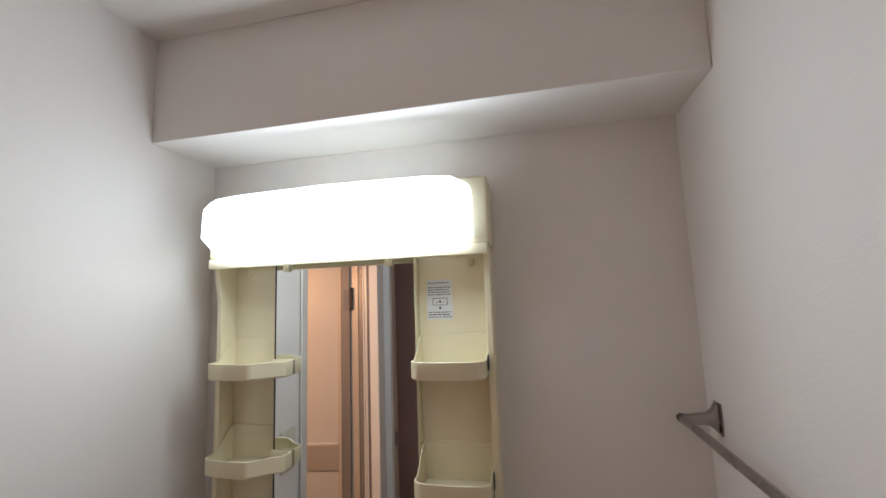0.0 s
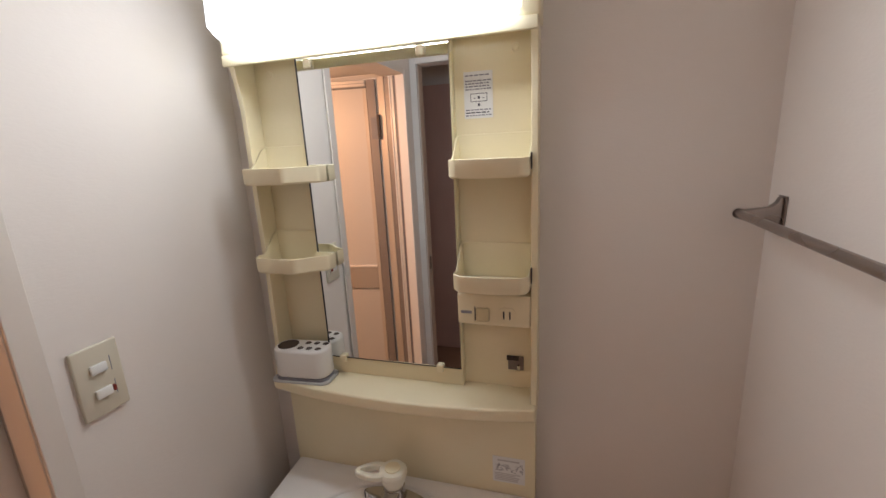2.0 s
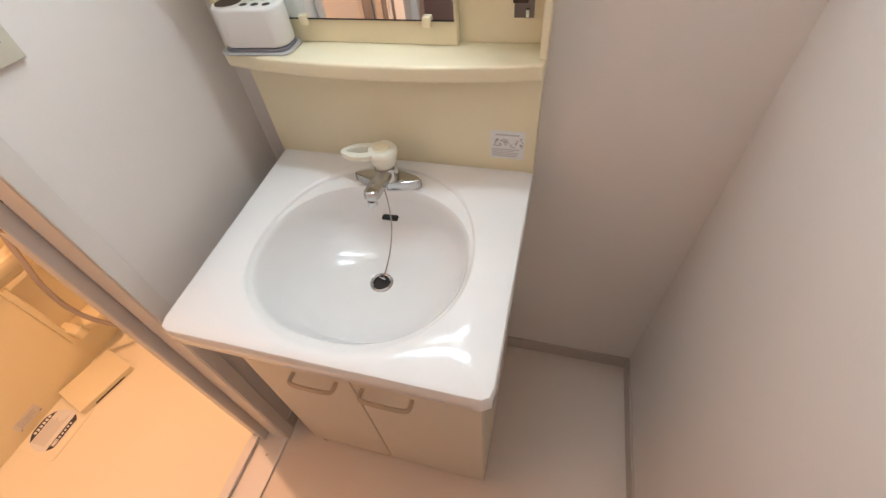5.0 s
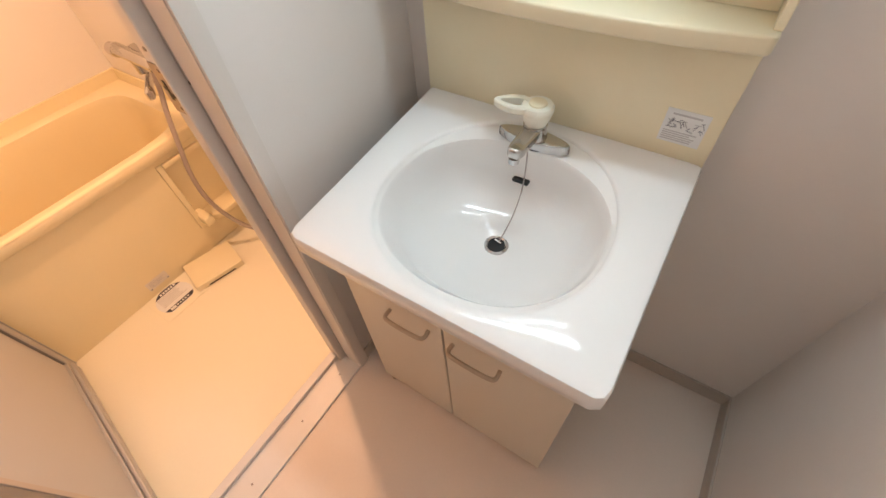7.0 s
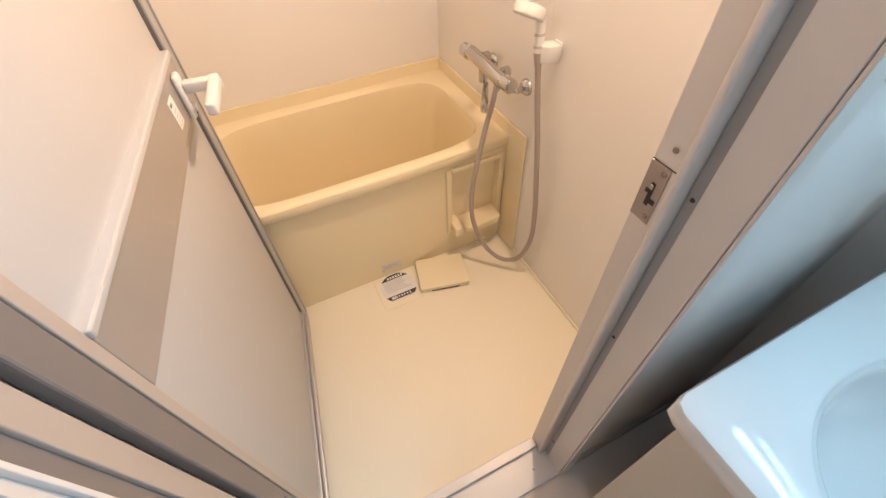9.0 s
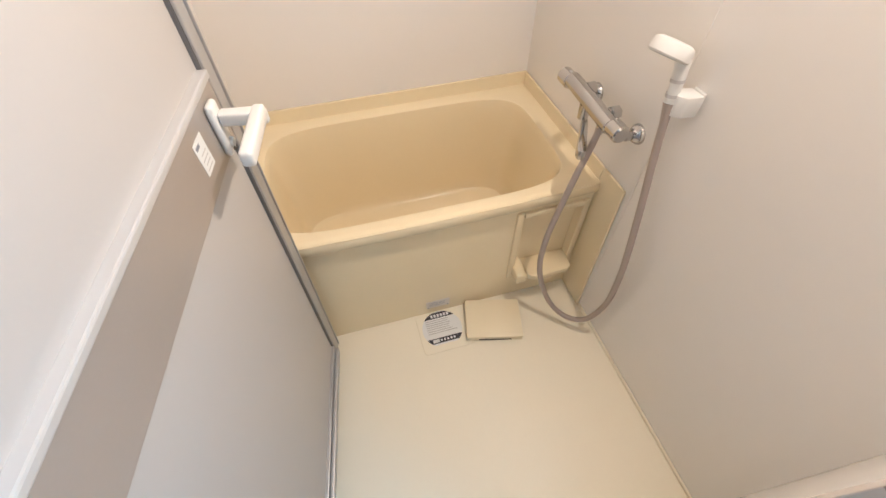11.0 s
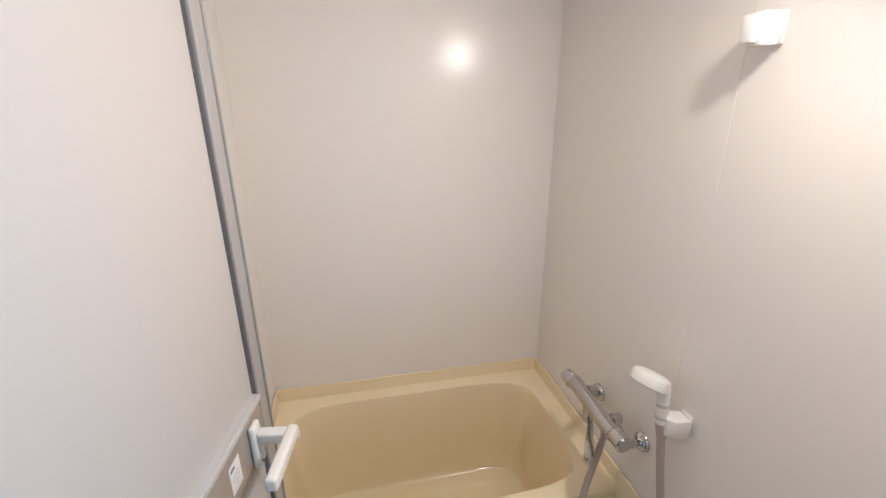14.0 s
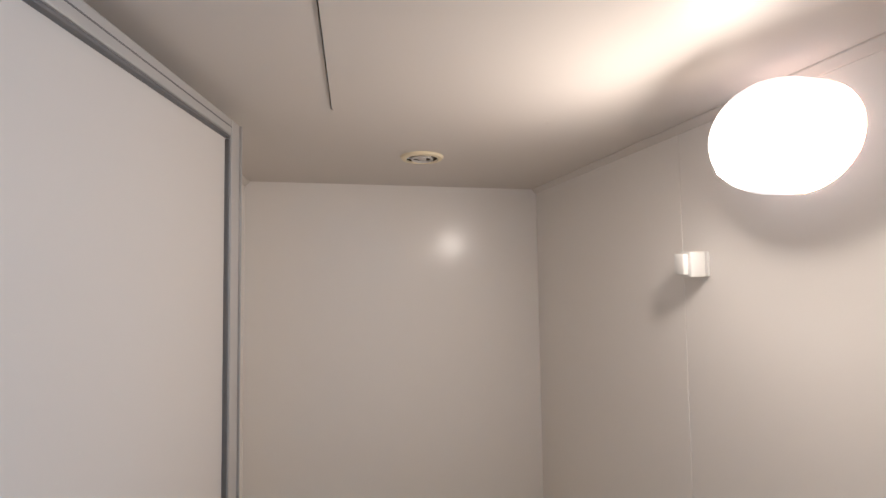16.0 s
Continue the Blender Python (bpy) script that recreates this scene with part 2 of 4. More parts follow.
box(0.80, W, BACK - 0.08, BACK, 0, CEIL, bm=b)
box(0.004, 0.80, BACK - 0.08, BACK, 2.03, CEIL, bm=b)
structure("wall_south", b, WALLPAPER, "off-white wallpaper partition with the entrance opening", "wall")
structure("floor", box(-0.005, W, BACK - 0.08, 0.0, -0.05, 0.0), VINYL_FLOOR, "pinkish beige vinyl washroom floor", "floor")
structure("ceiling", box(-0.06, W, -2.4, 0.0, CEIL, CEIL + 0.06), CEILING_PAPER, "off-white papered washroom ceiling", "ceiling")
structure("ceiling_beam", box(0.0, W, -0.18, 0.0, 2.04, CEIL, 0.002), WALLPAPER, "wallpapered boxed-in beam above the vanity", "beam")
b = box(0.0, W, -0.007, 0.0, 0.0, 0.06, 0.0015)
structure("baseboard_north", b, SKIRTING, "low brownish vinyl skirting along the back wall", "baseboard")
structure("baseboard_east", box(W - 0.007, W, BACK, -0.008, 0.0, 0.06, 0.0015), SKIRTING, "low brownish vinyl skirting along the side wall", "baseboard")
structure("baseboard_west", box(0.0, 0.007, DOOR_Y1 + 0.003, -0.008, 0.0, 0.06, 0.0015), SKIRTING, "low brownish vinyl skirting beside the bathroom door", "baseboard")

# entrance frame and the hall behind
b = box(0.0045, 0.036, BACK - 0.086, BACK + 0.008, 0.0, 2.03, 0.002)
box(0.768, 0.80, BACK - 0.086, BACK + 0.008, 0.0, 2.03, 0.002, bm=b)
box(0.036, 0.768, BACK - 0.086, BACK + 0.008, 1.998, 2.03, 0.002, bm=b)
entry = structure("door_2", b, CASING, "grey painted frame of the washroom entrance", "door frame")
# brown tint stands in for warm light falling on this jamb face
part("jamb_lining", box(0.036, 0.040, BACK - 0.07, BACK - 0.02, 0.0, 1.998), JAMB_WARM, entry, "jamb lining with warm light put into its brown colour")
part("strike_plate", box(0.040, 0.042, BACK - 0.055, BACK - 0.03, 0.95, 1.05, 0.0005), STEEL, entry, "steel strike plate")
structure("hall_floor", box(-1.2, W, -2.4, BACK - 0.08, -0.05, -0.004), HALL_FLOOR, "reddish brown wooden hall floor", "floor")
structure("wall_hall", box(-1.2, W, -2.42, -2.32, 0, CEIL), WALLPAPER, "dim hall wall", "wall")
structure("wall_hall_side", box(-1.3, -1.2, -2.42, BACK - 0.08, 0, CEIL), WALLPAPER, "dim end wall of the hall", "wall")
structure("wall_hall_back", box(-1.3, -0.06, BACK - 0.18, BACK - 0.08, 0, CEIL), WALLPAPER, "hall wall behind the bathroom", "wall")
structure("ceiling_hall", box(-1.3, -0.06, -2.42, BACK - 0.08, CEIL, CEIL + 0.06), CEILING_PAPER, "hall ceiling", "ceiling")
hall_door = structure("door_3", box(-0.76, 0.16, -2.32, -2.285, 0.0, 2.05, 0.003), HALL_DOOR, "dark mauve-brown wooden door across the dim hall", "door")
part("pull_handle", box(-0.022, 0.012, -2.285, -2.272, 1.16, 1.29, 0.004), STEEL, hall_door, "grey pull handle")

# ---- bathroom shell ----
BX0, BX1, BY0, BY1, BZ0, BZ1 = -1.515, -0.11, -1.172, -0.135, -0.02, 1.955
structure("bath_floor", box(BX0 + 0.5, BX1, BY0, BY1, BZ0 - 0.05, BZ0), BATH_FLOOR, "cream moulded washing-area floor of the bathroom", "floor")
b = box(BX0 - 0.02, BX0, BY0 - 0.02, BY1 + 0.02, BZ0, BZ1)
structure("wall_bath_west", b, BATH_WALL, "glossy off-white panel wall behind the bathtub", "wall")
b = box(BX0, -0.8010, BY1, BY1 + 0.02, BZ0, BZ1, 0.0008)
box(-0.7990, BX1, BY1, BY1 + 0.02, BZ0, BZ1, 0.0008, bm=b)
box(-0.81, -0.79, BY1 + 0.0012, BY1 + 0.03, BZ0, BZ1, bm=b)
structure("wall_bath_north", b, BATH_WALL, "glossy off-white panel wall with a vertical joint", "wall")
structure("wall_bath_south", box(BX0, BX1, BY0 - 0.02, BY0, BZ0, BZ1), BATH_WALL, "glossy off-white panel wall behind the open door", "wall")
b = box(BX1, -0.062, DOOR_Y1, BY1 + 0.02, BZ0, BZ1)
box(BX1, -0.062, BY0 - 0.02, DOOR_Y0, BZ0, BZ1, bm=b)
box(BX1, -0.062, DOOR_Y0, DOOR_Y1, DOOR_TOP, BZ1 + 0.04, bm=b)
structure("wall_bath_east", b, BATH_WALL, "off-white panel wall round the bathroom doorway", "wall")
HX0, HX1, HY0, HY1 = -0.825, -0.41, -0.86, -0.43
b = box(BX0, HX0 - 0.002, BY0, BY1, BZ1, BZ1 + 0.03)
box(HX1 + 0.002, BX1 + 0.05, BY0, BY1, BZ1, BZ1 + 0.03, bm=b)
box(HX0 - 0.002, HX1 + 0.002, BY0, HY0 - 0.002, BZ1, BZ1 + 0.03, bm=b)
box(HX0 - 0.002, HX1 + 0.002, HY1 + 0.002, BY1, BZ1, BZ1 + 0.03, bm=b)
structure("ceiling_bath", b, BATH_CEILING, "glossy beige bathroom ceiling panel", "ceiling")
hatch = thing("ceiling_hatch", (-0.62, -0.64, BZ1), "square beige inspection hatch set in the bathroom ceiling", "hatch", kind="structure")
part("panel", prism(rounded(HX0, HX1, HY0, HY1, 0.012, 4), BZ1 - 0.0018, BZ1 + 0.012, bevel=0.0), BATH_CEILING, hatch)
part("backing", box(HX0 - 0.02, HX1 + 0.02, HY0 - 0.02, HY1 + 0.02, BZ1 + 0.032, BZ1 + 0.04), BLACK, hatch, "dark gap above the hatch")
for y, s in ((BY1, -1), (BY0, 1)):
    structure("trim_north" if s < 0 else "trim_south", prism([(y, BZ1), (y, BZ1 - 0.016), (y + s * 0.003, BZ1 - 0.016), (y + s * 0.015, BZ1 - 0.003), (y + s * 0.015, BZ1)], BX0, BX1, "x"), BATH_CEILING, "beige cove strip between bathroom wall and ceiling", "trim")


structure("bath_floor_edge_north", box(-0.806, BX1, BY1 - 0.007, BY1 - 0.0005, BZ0, BZ0 + 0.016, 0.003), BATH_FLOOR, "cream floor upstand along the bathroom wall", "trim")
structure("bath_floor_edge_south", box(-0.90, BX1, BY0 + 0.0005, BY0 + 0.007, BZ0, BZ0 + 0.016, 0.003), BATH_FLOOR, "cream floor upstand behind the open door", "trim")


# ---- bathroom door frame and leaf ----
FRAME_BASE = (-0.05, -0.8, 0.0)
frame_ob = thing("door_1", FRAME_BASE, "beige coated aluminium frame of the bathroom doorway", "door frame", kind="structure")


def jamb(y, s, name):
    """One upright: latch face, stop ridge, shade-coloured groove and broad reveal. s points into the opening."""
    p = part(name, box(-0.112, -0.076, y, y + s * 0.040, 0.0, 1.94, 0.0015), FRAME_ALU, frame_ob)
    part("stop_ridge", box(-0.0755, -0.0640, y, y + s * 0.046, 0.0, 1.94, 0.004, 3), FRAME_ALU, p, "", True)
    # darker grey paints the shade that the stop ridge throws into the groove
    part("groove", box(-0.0637, -0.0480, y, y + s * 0.021, 0.0, 1.94, 0.001), GROOVE_SHADE, p, "groove with its shade put into the grey colour")
    part("reveal", box(-0.0477, 0.006, y, y + s * 0.025, 0.0, 1.94, 0.0015), FRAME_ALU, p)
    part("casing", box(0.0065, 0.012, y - s * 0.012, y + s * 0.0235, 0.0, 1.96, 0.0015), FRAME_ALU, p, "beige casing strip")
    for z in (0.12, 0.72, 1.04, 1.5, 1.85):
        part("screw", lathe([(0, 0.0015), (0.0028, 0.0012), (0.0034, 0)], (-0.0555, y + s * 0.0212, z), (0, s, 0), 10), BROWN_HOLE, p)
    return p


north = jamb(DOOR_Y1, -1, "latch_jamb")
south = part("hinge_jamb", box(-0.125, -0.091, DOOR_Y0, DOOR_Y0 + 0.018, 0.0, 1.94, 0.0015), STILE, frame_ob, "pale hinge jamb")
for name, x0, x1, d, m in (("recessed_face", -0.0908, -0.0662, 0.013, MAUVE), ("stop_ridge", -0.0660, -0.0600, 0.020, SILL), ("brown_face", -0.0598, -0.0472, 0.014, FRAME_ALU),
                           ("gasket", -0.0470, -0.0332, 0.010, GASKET), ("bead", -0.0330, -0.0292, 0.016, FRAME_ALU), ("casing", -0.0290, 0.0120, 0.020, CASING)):
    part(name, box(x0, x1, DOOR_Y0, DOOR_Y0 + d, 0.0, 1.94, 0.001), m, south)
part("casing_edge", box(0.0065, 0.012, DOOR_Y0 - 0.012, DOOR_Y0 - 0.0003, 0.0, 1.96, 0.0015), FRAME_ALU, south, "beige casing strip")
for z in (0.12, 0.72, 1.25, 1.85):
    part("screw", lathe([(0, 0.0015), (0.0028, 0.0012), (0.0034, 0)], (-0.078, DOOR_Y0 + 0.0132, z), (0, 1, 0), 10), STEEL, south)
plate = part("strike_plate", box(-0.1115, -0.082, DOOR_Y1 - 0.040, DOOR_Y1 - 0.0415, 0.985, 1.070, 0.0005), STRIKE, north, "steel strike plate")
part("latch_hole", box(-0.0985, -0.0925, DOOR_Y1 - 0.0413, DOOR_Y1 - 0.0422, 1.010, 1.044), BLACK, plate)
part("latch_notch", box(-0.0922, -0.0850, DOOR_Y1 - 0.0413, DOOR_Y1 - 0.0422, 1.015, 1.022), BLACK, plate)
part("latch_notch", box(-0.1035, -0.0988, DOOR_Y1 - 0.0413, DOOR_Y1 - 0.0422, 1.027, 1.033), BLACK, plate)
part("latch_tongue", box(-0.0982, -0.0930, DOOR_Y1 - 0.0424, DOOR_Y1 - 0.0440, 1.035, 1.042, 0.0006), CHROME, plate)
part("cut_line", box(-0.1117, -0.0770, DOOR_Y1 - 0.0400, DOOR_Y1 - 0.0404, 1.0703, 1.0716), BLACK, north)
for z in (0.995, 1.061, 1.095):
    part("screw", lathe([(0, 0.0016), (0.0034, 0.0013), (0.004, 0)], (-0.089, DOOR_Y1 - 0.0413, z), (0, -1, 0), 10), STEEL, north)
sill = part("sill", box(-0.112, 0.008, DOOR_Y0 + 0.002, DOOR_Y1 - 0.002, -0.02, 0.010, 0.003), SILL, frame_ob, "pale aluminium door sill")
part("sill_lip", box(-0.111, -0.082, DOOR_Y0 + 0.013, DOOR_Y1 - 0.041, 0.0102, 0.026, 0.003), SILL, sill)
for y in (-0.56, -0.74, -0.95):
    part("screw", lathe([(0, 0.0015), (0.003, 0.0012), (0.0036, 0)], (-0.035, y, 0.0102), (0, 0, 1), 10), STEEL, sill)
head = part("head", box(-0.112, 0.006, DOOR_Y0 + 0.002, DOOR_Y1 - 0.002, 1.942, 1.973, 0.002), FRAME_ALU, frame_ob)

LEAF = 0.749
LEAF_AT = Matrix(((-0.9885, 0.1510, 0, -0.132), (0.1510, 0.9885, 0, -1.142), (0, 0, 1, 0), (0, 0, 0, 1)))
leaf = thing("door_4", (-0.132, -1.142, 0.025), "open inward-swung bathroom door with frosted white panels in aluminium", "door", kind="structure")


TURNED[leaf.name] = LEAF_AT


def bar(name, x0, x1, z0, z1, y0=0.0, y1=-0.020, material=LEAF_ALU, bevel=0.003, label="", parent=None):
    return part(name, box(x0, x1, y1, y0, z0, z1, bevel), material, parent or leaf, label)


# local x runs from the hinge to the free edge, y is the face to the opening, z is up
hs = bar("hinge_stile", 0.0, 0.042, 0.025, 1.93, material=MAUVE, label="dull mauve-grey hinge stile")
part("glazing_bead", box(0.0425, 0.060, -0.02, 0.0015, 0.09, 1.893, 0.0015), STILE, hs, "beige glazing bead")
free = bar("free_stile", LEAF - 0.034, LEAF, 0.025, 1.93)
part("edge_rib", box(LEAF - 0.039, LEAF - 0.0342, -0.02, -0.003, 0.09, 1.893, 0.0015), BEAD, free, "darker glazing bead")
part("edge_lip", box(LEAF + 0.0005, LEAF + 0.004, -0.016, 0.003, 0.026, 1.929, 0.001), LEAF_ALU, free)
top = bar("top_rail", 0.046, LEAF - 0.0345, 1.900, 1.93)
part("glazing_bead", box(0.046, LEAF - 0.0395, -0.02, -0.001, 1.894, 1.8995, 0.0015), BEAD, top, "darker glazing bead")
part("groove", box(0.046, LEAF - 0.035, -0.001, 0.0006, 1.914, 1.916), BEAD, top)
low = bar("bottom_rail", 0.046, LEAF - 0.0345, 0.025, 0.085)
part("drip_bar", box(0.046, LEAF - 0.0395, 0.0005, 0.013, 0.062, 0.080, 0.004), LEAF_ALU, low)
part("drip_bar", box(0.046, LEAF - 0.0395, 0.0005, 0.009, 0.036, 0.050, 0.003), LEAF_ALU, low)
mid = bar("mid_rail", 0.0605, LEAF - 0.0395, 0.906, 1.0185, 0.001, -0.019, MID_RAIL, 0.002, "broad grey-beige middle rail")
part("ledge", box(0.0605, LEAF - 0.0395, -0.018, 0.006, 1.019, 1.032, 0.003), LEDGE, mid, "bright aluminium ledge")
bar("upper_panel", 0.044, LEAF - 0.036, 1.024, 1.896, -0.010, -0.016, DOOR_PANEL, 0.0, "frosted white upper panel")
bar("lower_panel", 0.044, LEAF - 0.036, 0.08, 0.911, -0.010, -0.016, DOOR_PANEL, 0.0, "frosted white lower panel")
for z in (0.33, 1.66):
    h = part("hinge", tube([(-0.008, 0.002, z), (-0.008, 0.002, z + 0.11)], 0.009, 14), BROWN_HOLE, leaf, "dark hinge knuckle", True)
    part("hinge_leaf", box(-0.004, 0.03, 0.0005, 0.0025, z, z + 0.10, 0.0005), GASKET, h)
HXC, HZC = 0.658, 0.962
rose = part("lever_rose", box(HXC - 0.015, HXC + 0.015, 0.0012, 0.014, HZC - 0.046, HZC + 0.044, 0.006, 3), WHITE_PLASTIC, leaf, "white plastic lever rose", True)
part("thumb_turn", lathe([(0, 0.006), (0.007, 0.005), (0.009, 0)], (HXC, 0.0135, HZC - 0.026), (0, 1, 0), 16), WHITE_PLASTIC, rose, "", True)
part("key_slot", box(HXC - 0.004, HXC + 0.004, 0.0138, 0.0146, HZC - 0.041, HZC - 0.036, 0.0002), BLACK, rose)
lever = part("lever", box(HXC - 0.011, HXC + 0.011, 0.0145, 0.076, HZC + 0.006, HZC + 0.028, 0.004, 3), WHITE_PLASTIC, leaf, "white L-shaped lever handle", True)
part("grip", box(HXC - 0.112, HXC + 0.014, 0.062, 0.082, HZC + 0.004, HZC + 0.030, 0.006, 3), WHITE_PLASTIC, lever, "", True)
part("grip_return", box(HXC + 0.002, HXC + 0.016, 0.050, 0.0825, HZC - 0.002, HZC + 0.0205, 0.004, 3), WHITE_PLASTIC, lever, "", True)
lab = part("label", box(HXC - 0.092, HXC - 0.055, 0.0011, 0.0018, HZC - 0.022, HZC + 0.032), LABEL, leaf, "white instruction label")
part("label_text", box(HXC - 0.088, HXC - 0.074, 0.0019, 0.0022, HZC + 0.020, HZC + 0.026), INK_GREY, lab)
for k in range(4):
    part("label_text", box(HXC - 0.086 + 0.003 * (k % 2), HXC - 0.062, 0.0019, 0.0022, HZC - 0.016 + 0.008 * k, HZC - 0.0145 + 0.008 * k), PRINT, lab)

# ---- bathtub ----
RIM, TY0, TY1 = 0.50, BY0 + 0.002, BY1 - 0.002


def front_edge(y):
    """The rim's front edge, which bows out a little in the middle."""
    k = (y - (TY0 + TY1) / 2) / ((TY1 - TY0) / 2)
    return -0.918 + 0.014 * (1 - k * k)


def ring_super(cx, cy, ax, ay, power, n):
    out = []
    for k in range(n):
        a = 2 * math.pi * (k + 0.5) / n
        c, q = math.cos(a), math.sin(a)
        out.append((cx + ax * math.copysign(abs(c) ** (2 / power), c), cy + ay * math.copysign(abs(q) ** (2 / power), q)))
    return out


def bowl(outer, rings, bm=None):
    """Joins rings of points, all of one count, from the outside in, and closes the last."""
    b = bmesh.new()
    rows = [[b.verts.new(p) for p in ring] for ring in [outer, *rings]]
    n = len(outer)
    for r0, r1 in zip(rows, rows[1:]):
        for k in range(n):
            b.faces.new((r0[k], r0[(k + 1) % n], r1[(k + 1) % n], r1[k]))
    b.faces.new(rows[-1])
    return merge(bm, b)


def to_rect(points, cx, cy, x0, x1, y0, y1):
    """The points pushed out from the middle onto a rectangle."""
    out = []
    for x, y in points:
        dx, dy = x - cx, y - cy
        k = min(((x1 - cx) / dx if dx > 0 else (x0 - cx) / dx) if abs(dx) > 1e-9 else 1e9, ((y1 - cy) / dy if dy > 0 else (y0 - cy) / dy) if abs(dy) > 1e-9 else 1e9)
        out.append((cx + k * dx, cy + k * dy))
    return out


tub = thing("bathtub", (-1.2, -0.64, BZ0), "cream moulded bathtub with a bowed front rim", "bathtub")
N = 112
tcx, tcy = -1.204, -0.660
inner = ring_super(tcx, tcy, 0.248, 0.450, 5.4, N)
rect = to_rect(inner, tcx, tcy, BX0 + 0.002, -0.918, TY0, TY1)
rect = [(front_edge(y) if x > -0.9185 else x, y) for x, y in rect]
rows = []
for grow, z in ((1.014, RIM), (1.006, RIM - 0.0015), (1.0, RIM - 0.008), (0.990, RIM - 0.03), (0.976, 0.30), (0.955, 0.14), (0.945, 0.105), (0.92, 0.080), (0.87, 0.070), (0.6, 0.066), (0.25, 0.064)):
    rows.append([(tcx + (x - tcx) * grow - (0.012 if z < 0.3 else 0.0), tcy + (y - tcy) * grow, z) for x, y in inner])
basin_bm = bowl([(x, y, RIM) for x, y in rect], rows)
shell = part("basin", basin_bm, TUB, tub, "", True)
# rounded front lip and the apron below it
lip = bmesh.new()
steps = [TY0 + (TY1 - TY0) * k / 28 for k in range(29)]
cols = []
for y in steps:
    f = front_edge(y)
    prof = [(f - 0.02, RIM + 0.0015), (f - 0.006, RIM + 0.001), (f - 0.001, RIM - 0.004), (f + 0.001, RIM - 0.012), (f - 0.001, RIM - 0.036), (f - 0.006, RIM - 0.042), (f - 0.03, RIM - 0.044)]
    cols.append([lip.verts.new((x, y, z)) for x, z in prof])
for c0, c1 in zip(cols, cols[1:]):
    for k in range(len(c0) - 1):
        lip.faces.new((c0[k], c1[k], c1[k + 1], c0[k + 1]))
part("rim_lip", lip, TUB, tub, "", True)
NY0, NY1, NZ0, NZ1, AX = -0.392, -0.160, 0.10, 0.425, -0.930
b = box(AX - 0.02, AX, TY0, NY0, BZ0 + 0.001, RIM - 0.03)
box(AX - 0.02, AX, NY1, TY1, BZ0 + 0.001, RIM - 0.03, bm=b)
box(AX - 0.02, AX, NY0, NY1, NZ1, RIM - 0.03, bm=b)
box(AX - 0.02, AX, NY0, NY1, BZ0 + 0.001, NZ0, bm=b)
apron = part("apron", b, TUB, tub, "cream tub apron")
part("recess", box(AX - 0.045, AX - 0.03, NY0 - 0.01, NY1 + 0.01, NZ0 - 0.01, NZ1 + 0.01), TUB, apron)
for y0, y1, z0, z1 in ((NY0 - 0.006, NY0 + 0.016, NZ0 + 0.03, NZ1 + 0.006), (NY1 - 0.012, NY1 + 0.006, NZ0 + 0.03, NZ1 + 0.006)):
    part("recess_frame", box(AX - 0.032, AX + 0.010, y0, y1, z0 - 0.03, z1, 0.004), TUB, apron)
part("recess_frame", box(AX - 0.032, AX + 0.012, NY0 + 0.0165, NY1 - 0.0125, NZ1 - 0.014, NZ1 + 0.006, 0.004), TUB, apron)
part("soap_shelf", prism([(AX - 0.03, -0.345), (AX - 0.03, -0.168), (AX + 0.048, -0.174), (AX + 0.060, -0.190), (AX + 0.064, -0.305), (AX + 0.056, -0.327), (AX + 0.04, -0.345)], 0.124, 0.152, "z", 0.005), TUB, apron, "cream moulded shelf", True)
part("shelf_block", box(AX - 0.03, AX + 0.058, -0.384, -0.3455, 0.124, 0.168, 0.006, 3), TUB, apron, "", True)
# upstand along the walls
part("upstand_back", box(BX0 + 0.001, BX0 + 0.010, TY0, TY1, RIM - 0.004, 0.549, 0.002), TUB, tub)
part("upstand_end", box(BX0 + 0.011, -0.931, TY1 - 0.008, TY1, RIM - 0.004, 0.549, 0.002), TUB, tub)
part("upstand_end", box(BX0 + 0.011, -0.931, TY0, TY0 + 0.008, RIM - 0.004, 0.549, 0.002), TUB, tub)
part("side_panel", prism([(-0.930, BZ0 + 0.001), (-0.808, BZ0 + 0.001), (-0.820, 0.549), (-0.930, 0.549)], TY1 - 0.008, TY1, "y", 0.002), TUB, tub)
note = thing("apron_label", (AX + 0.001, -0.655, 0.02), "faded translucent label stuck low on the tub apron", "label")
part("film", box(AX + 0.0005, AX + 0.001, -0.700, -0.612, 0.012, 0.055), FILM, note)
for y, z, w in ((-0.692, 0.046, 0.030), (-0.690, 0.040, 0.062), (-0.690, 0.034, 0.055), (-0.690, 0.028, 0.060), (-0.690, 0.022, 0.040)):
    part("text", box(AX + 0.0011, AX + 0.0013, y, y + w, z, z + 0.0022), PRINT, note)
for y in (-0.696, -0.622):
    part("corner_mark", box(AX + 0.0011, AX + 0.0013, y, y + 0.006, 0.014, 0.018), INK_GREY, note)

# ---- bathroom floor details ----
FZ = BZ0
sticker = thing("drain_sticker", (-0.855, -0.665, FZ), "round white warning sticker with black bands over the floor drain", "sticker")
SC = Vector((-0.852, -0.662, FZ))
part("tray", prism(rounded(-0.935 + 0.006, -0.765, -0.748, -0.56, 0.012), FZ + 0.0003, FZ + 0.003, "z", 0.001), BATH_FLOOR, sticker, "cream drain tray")


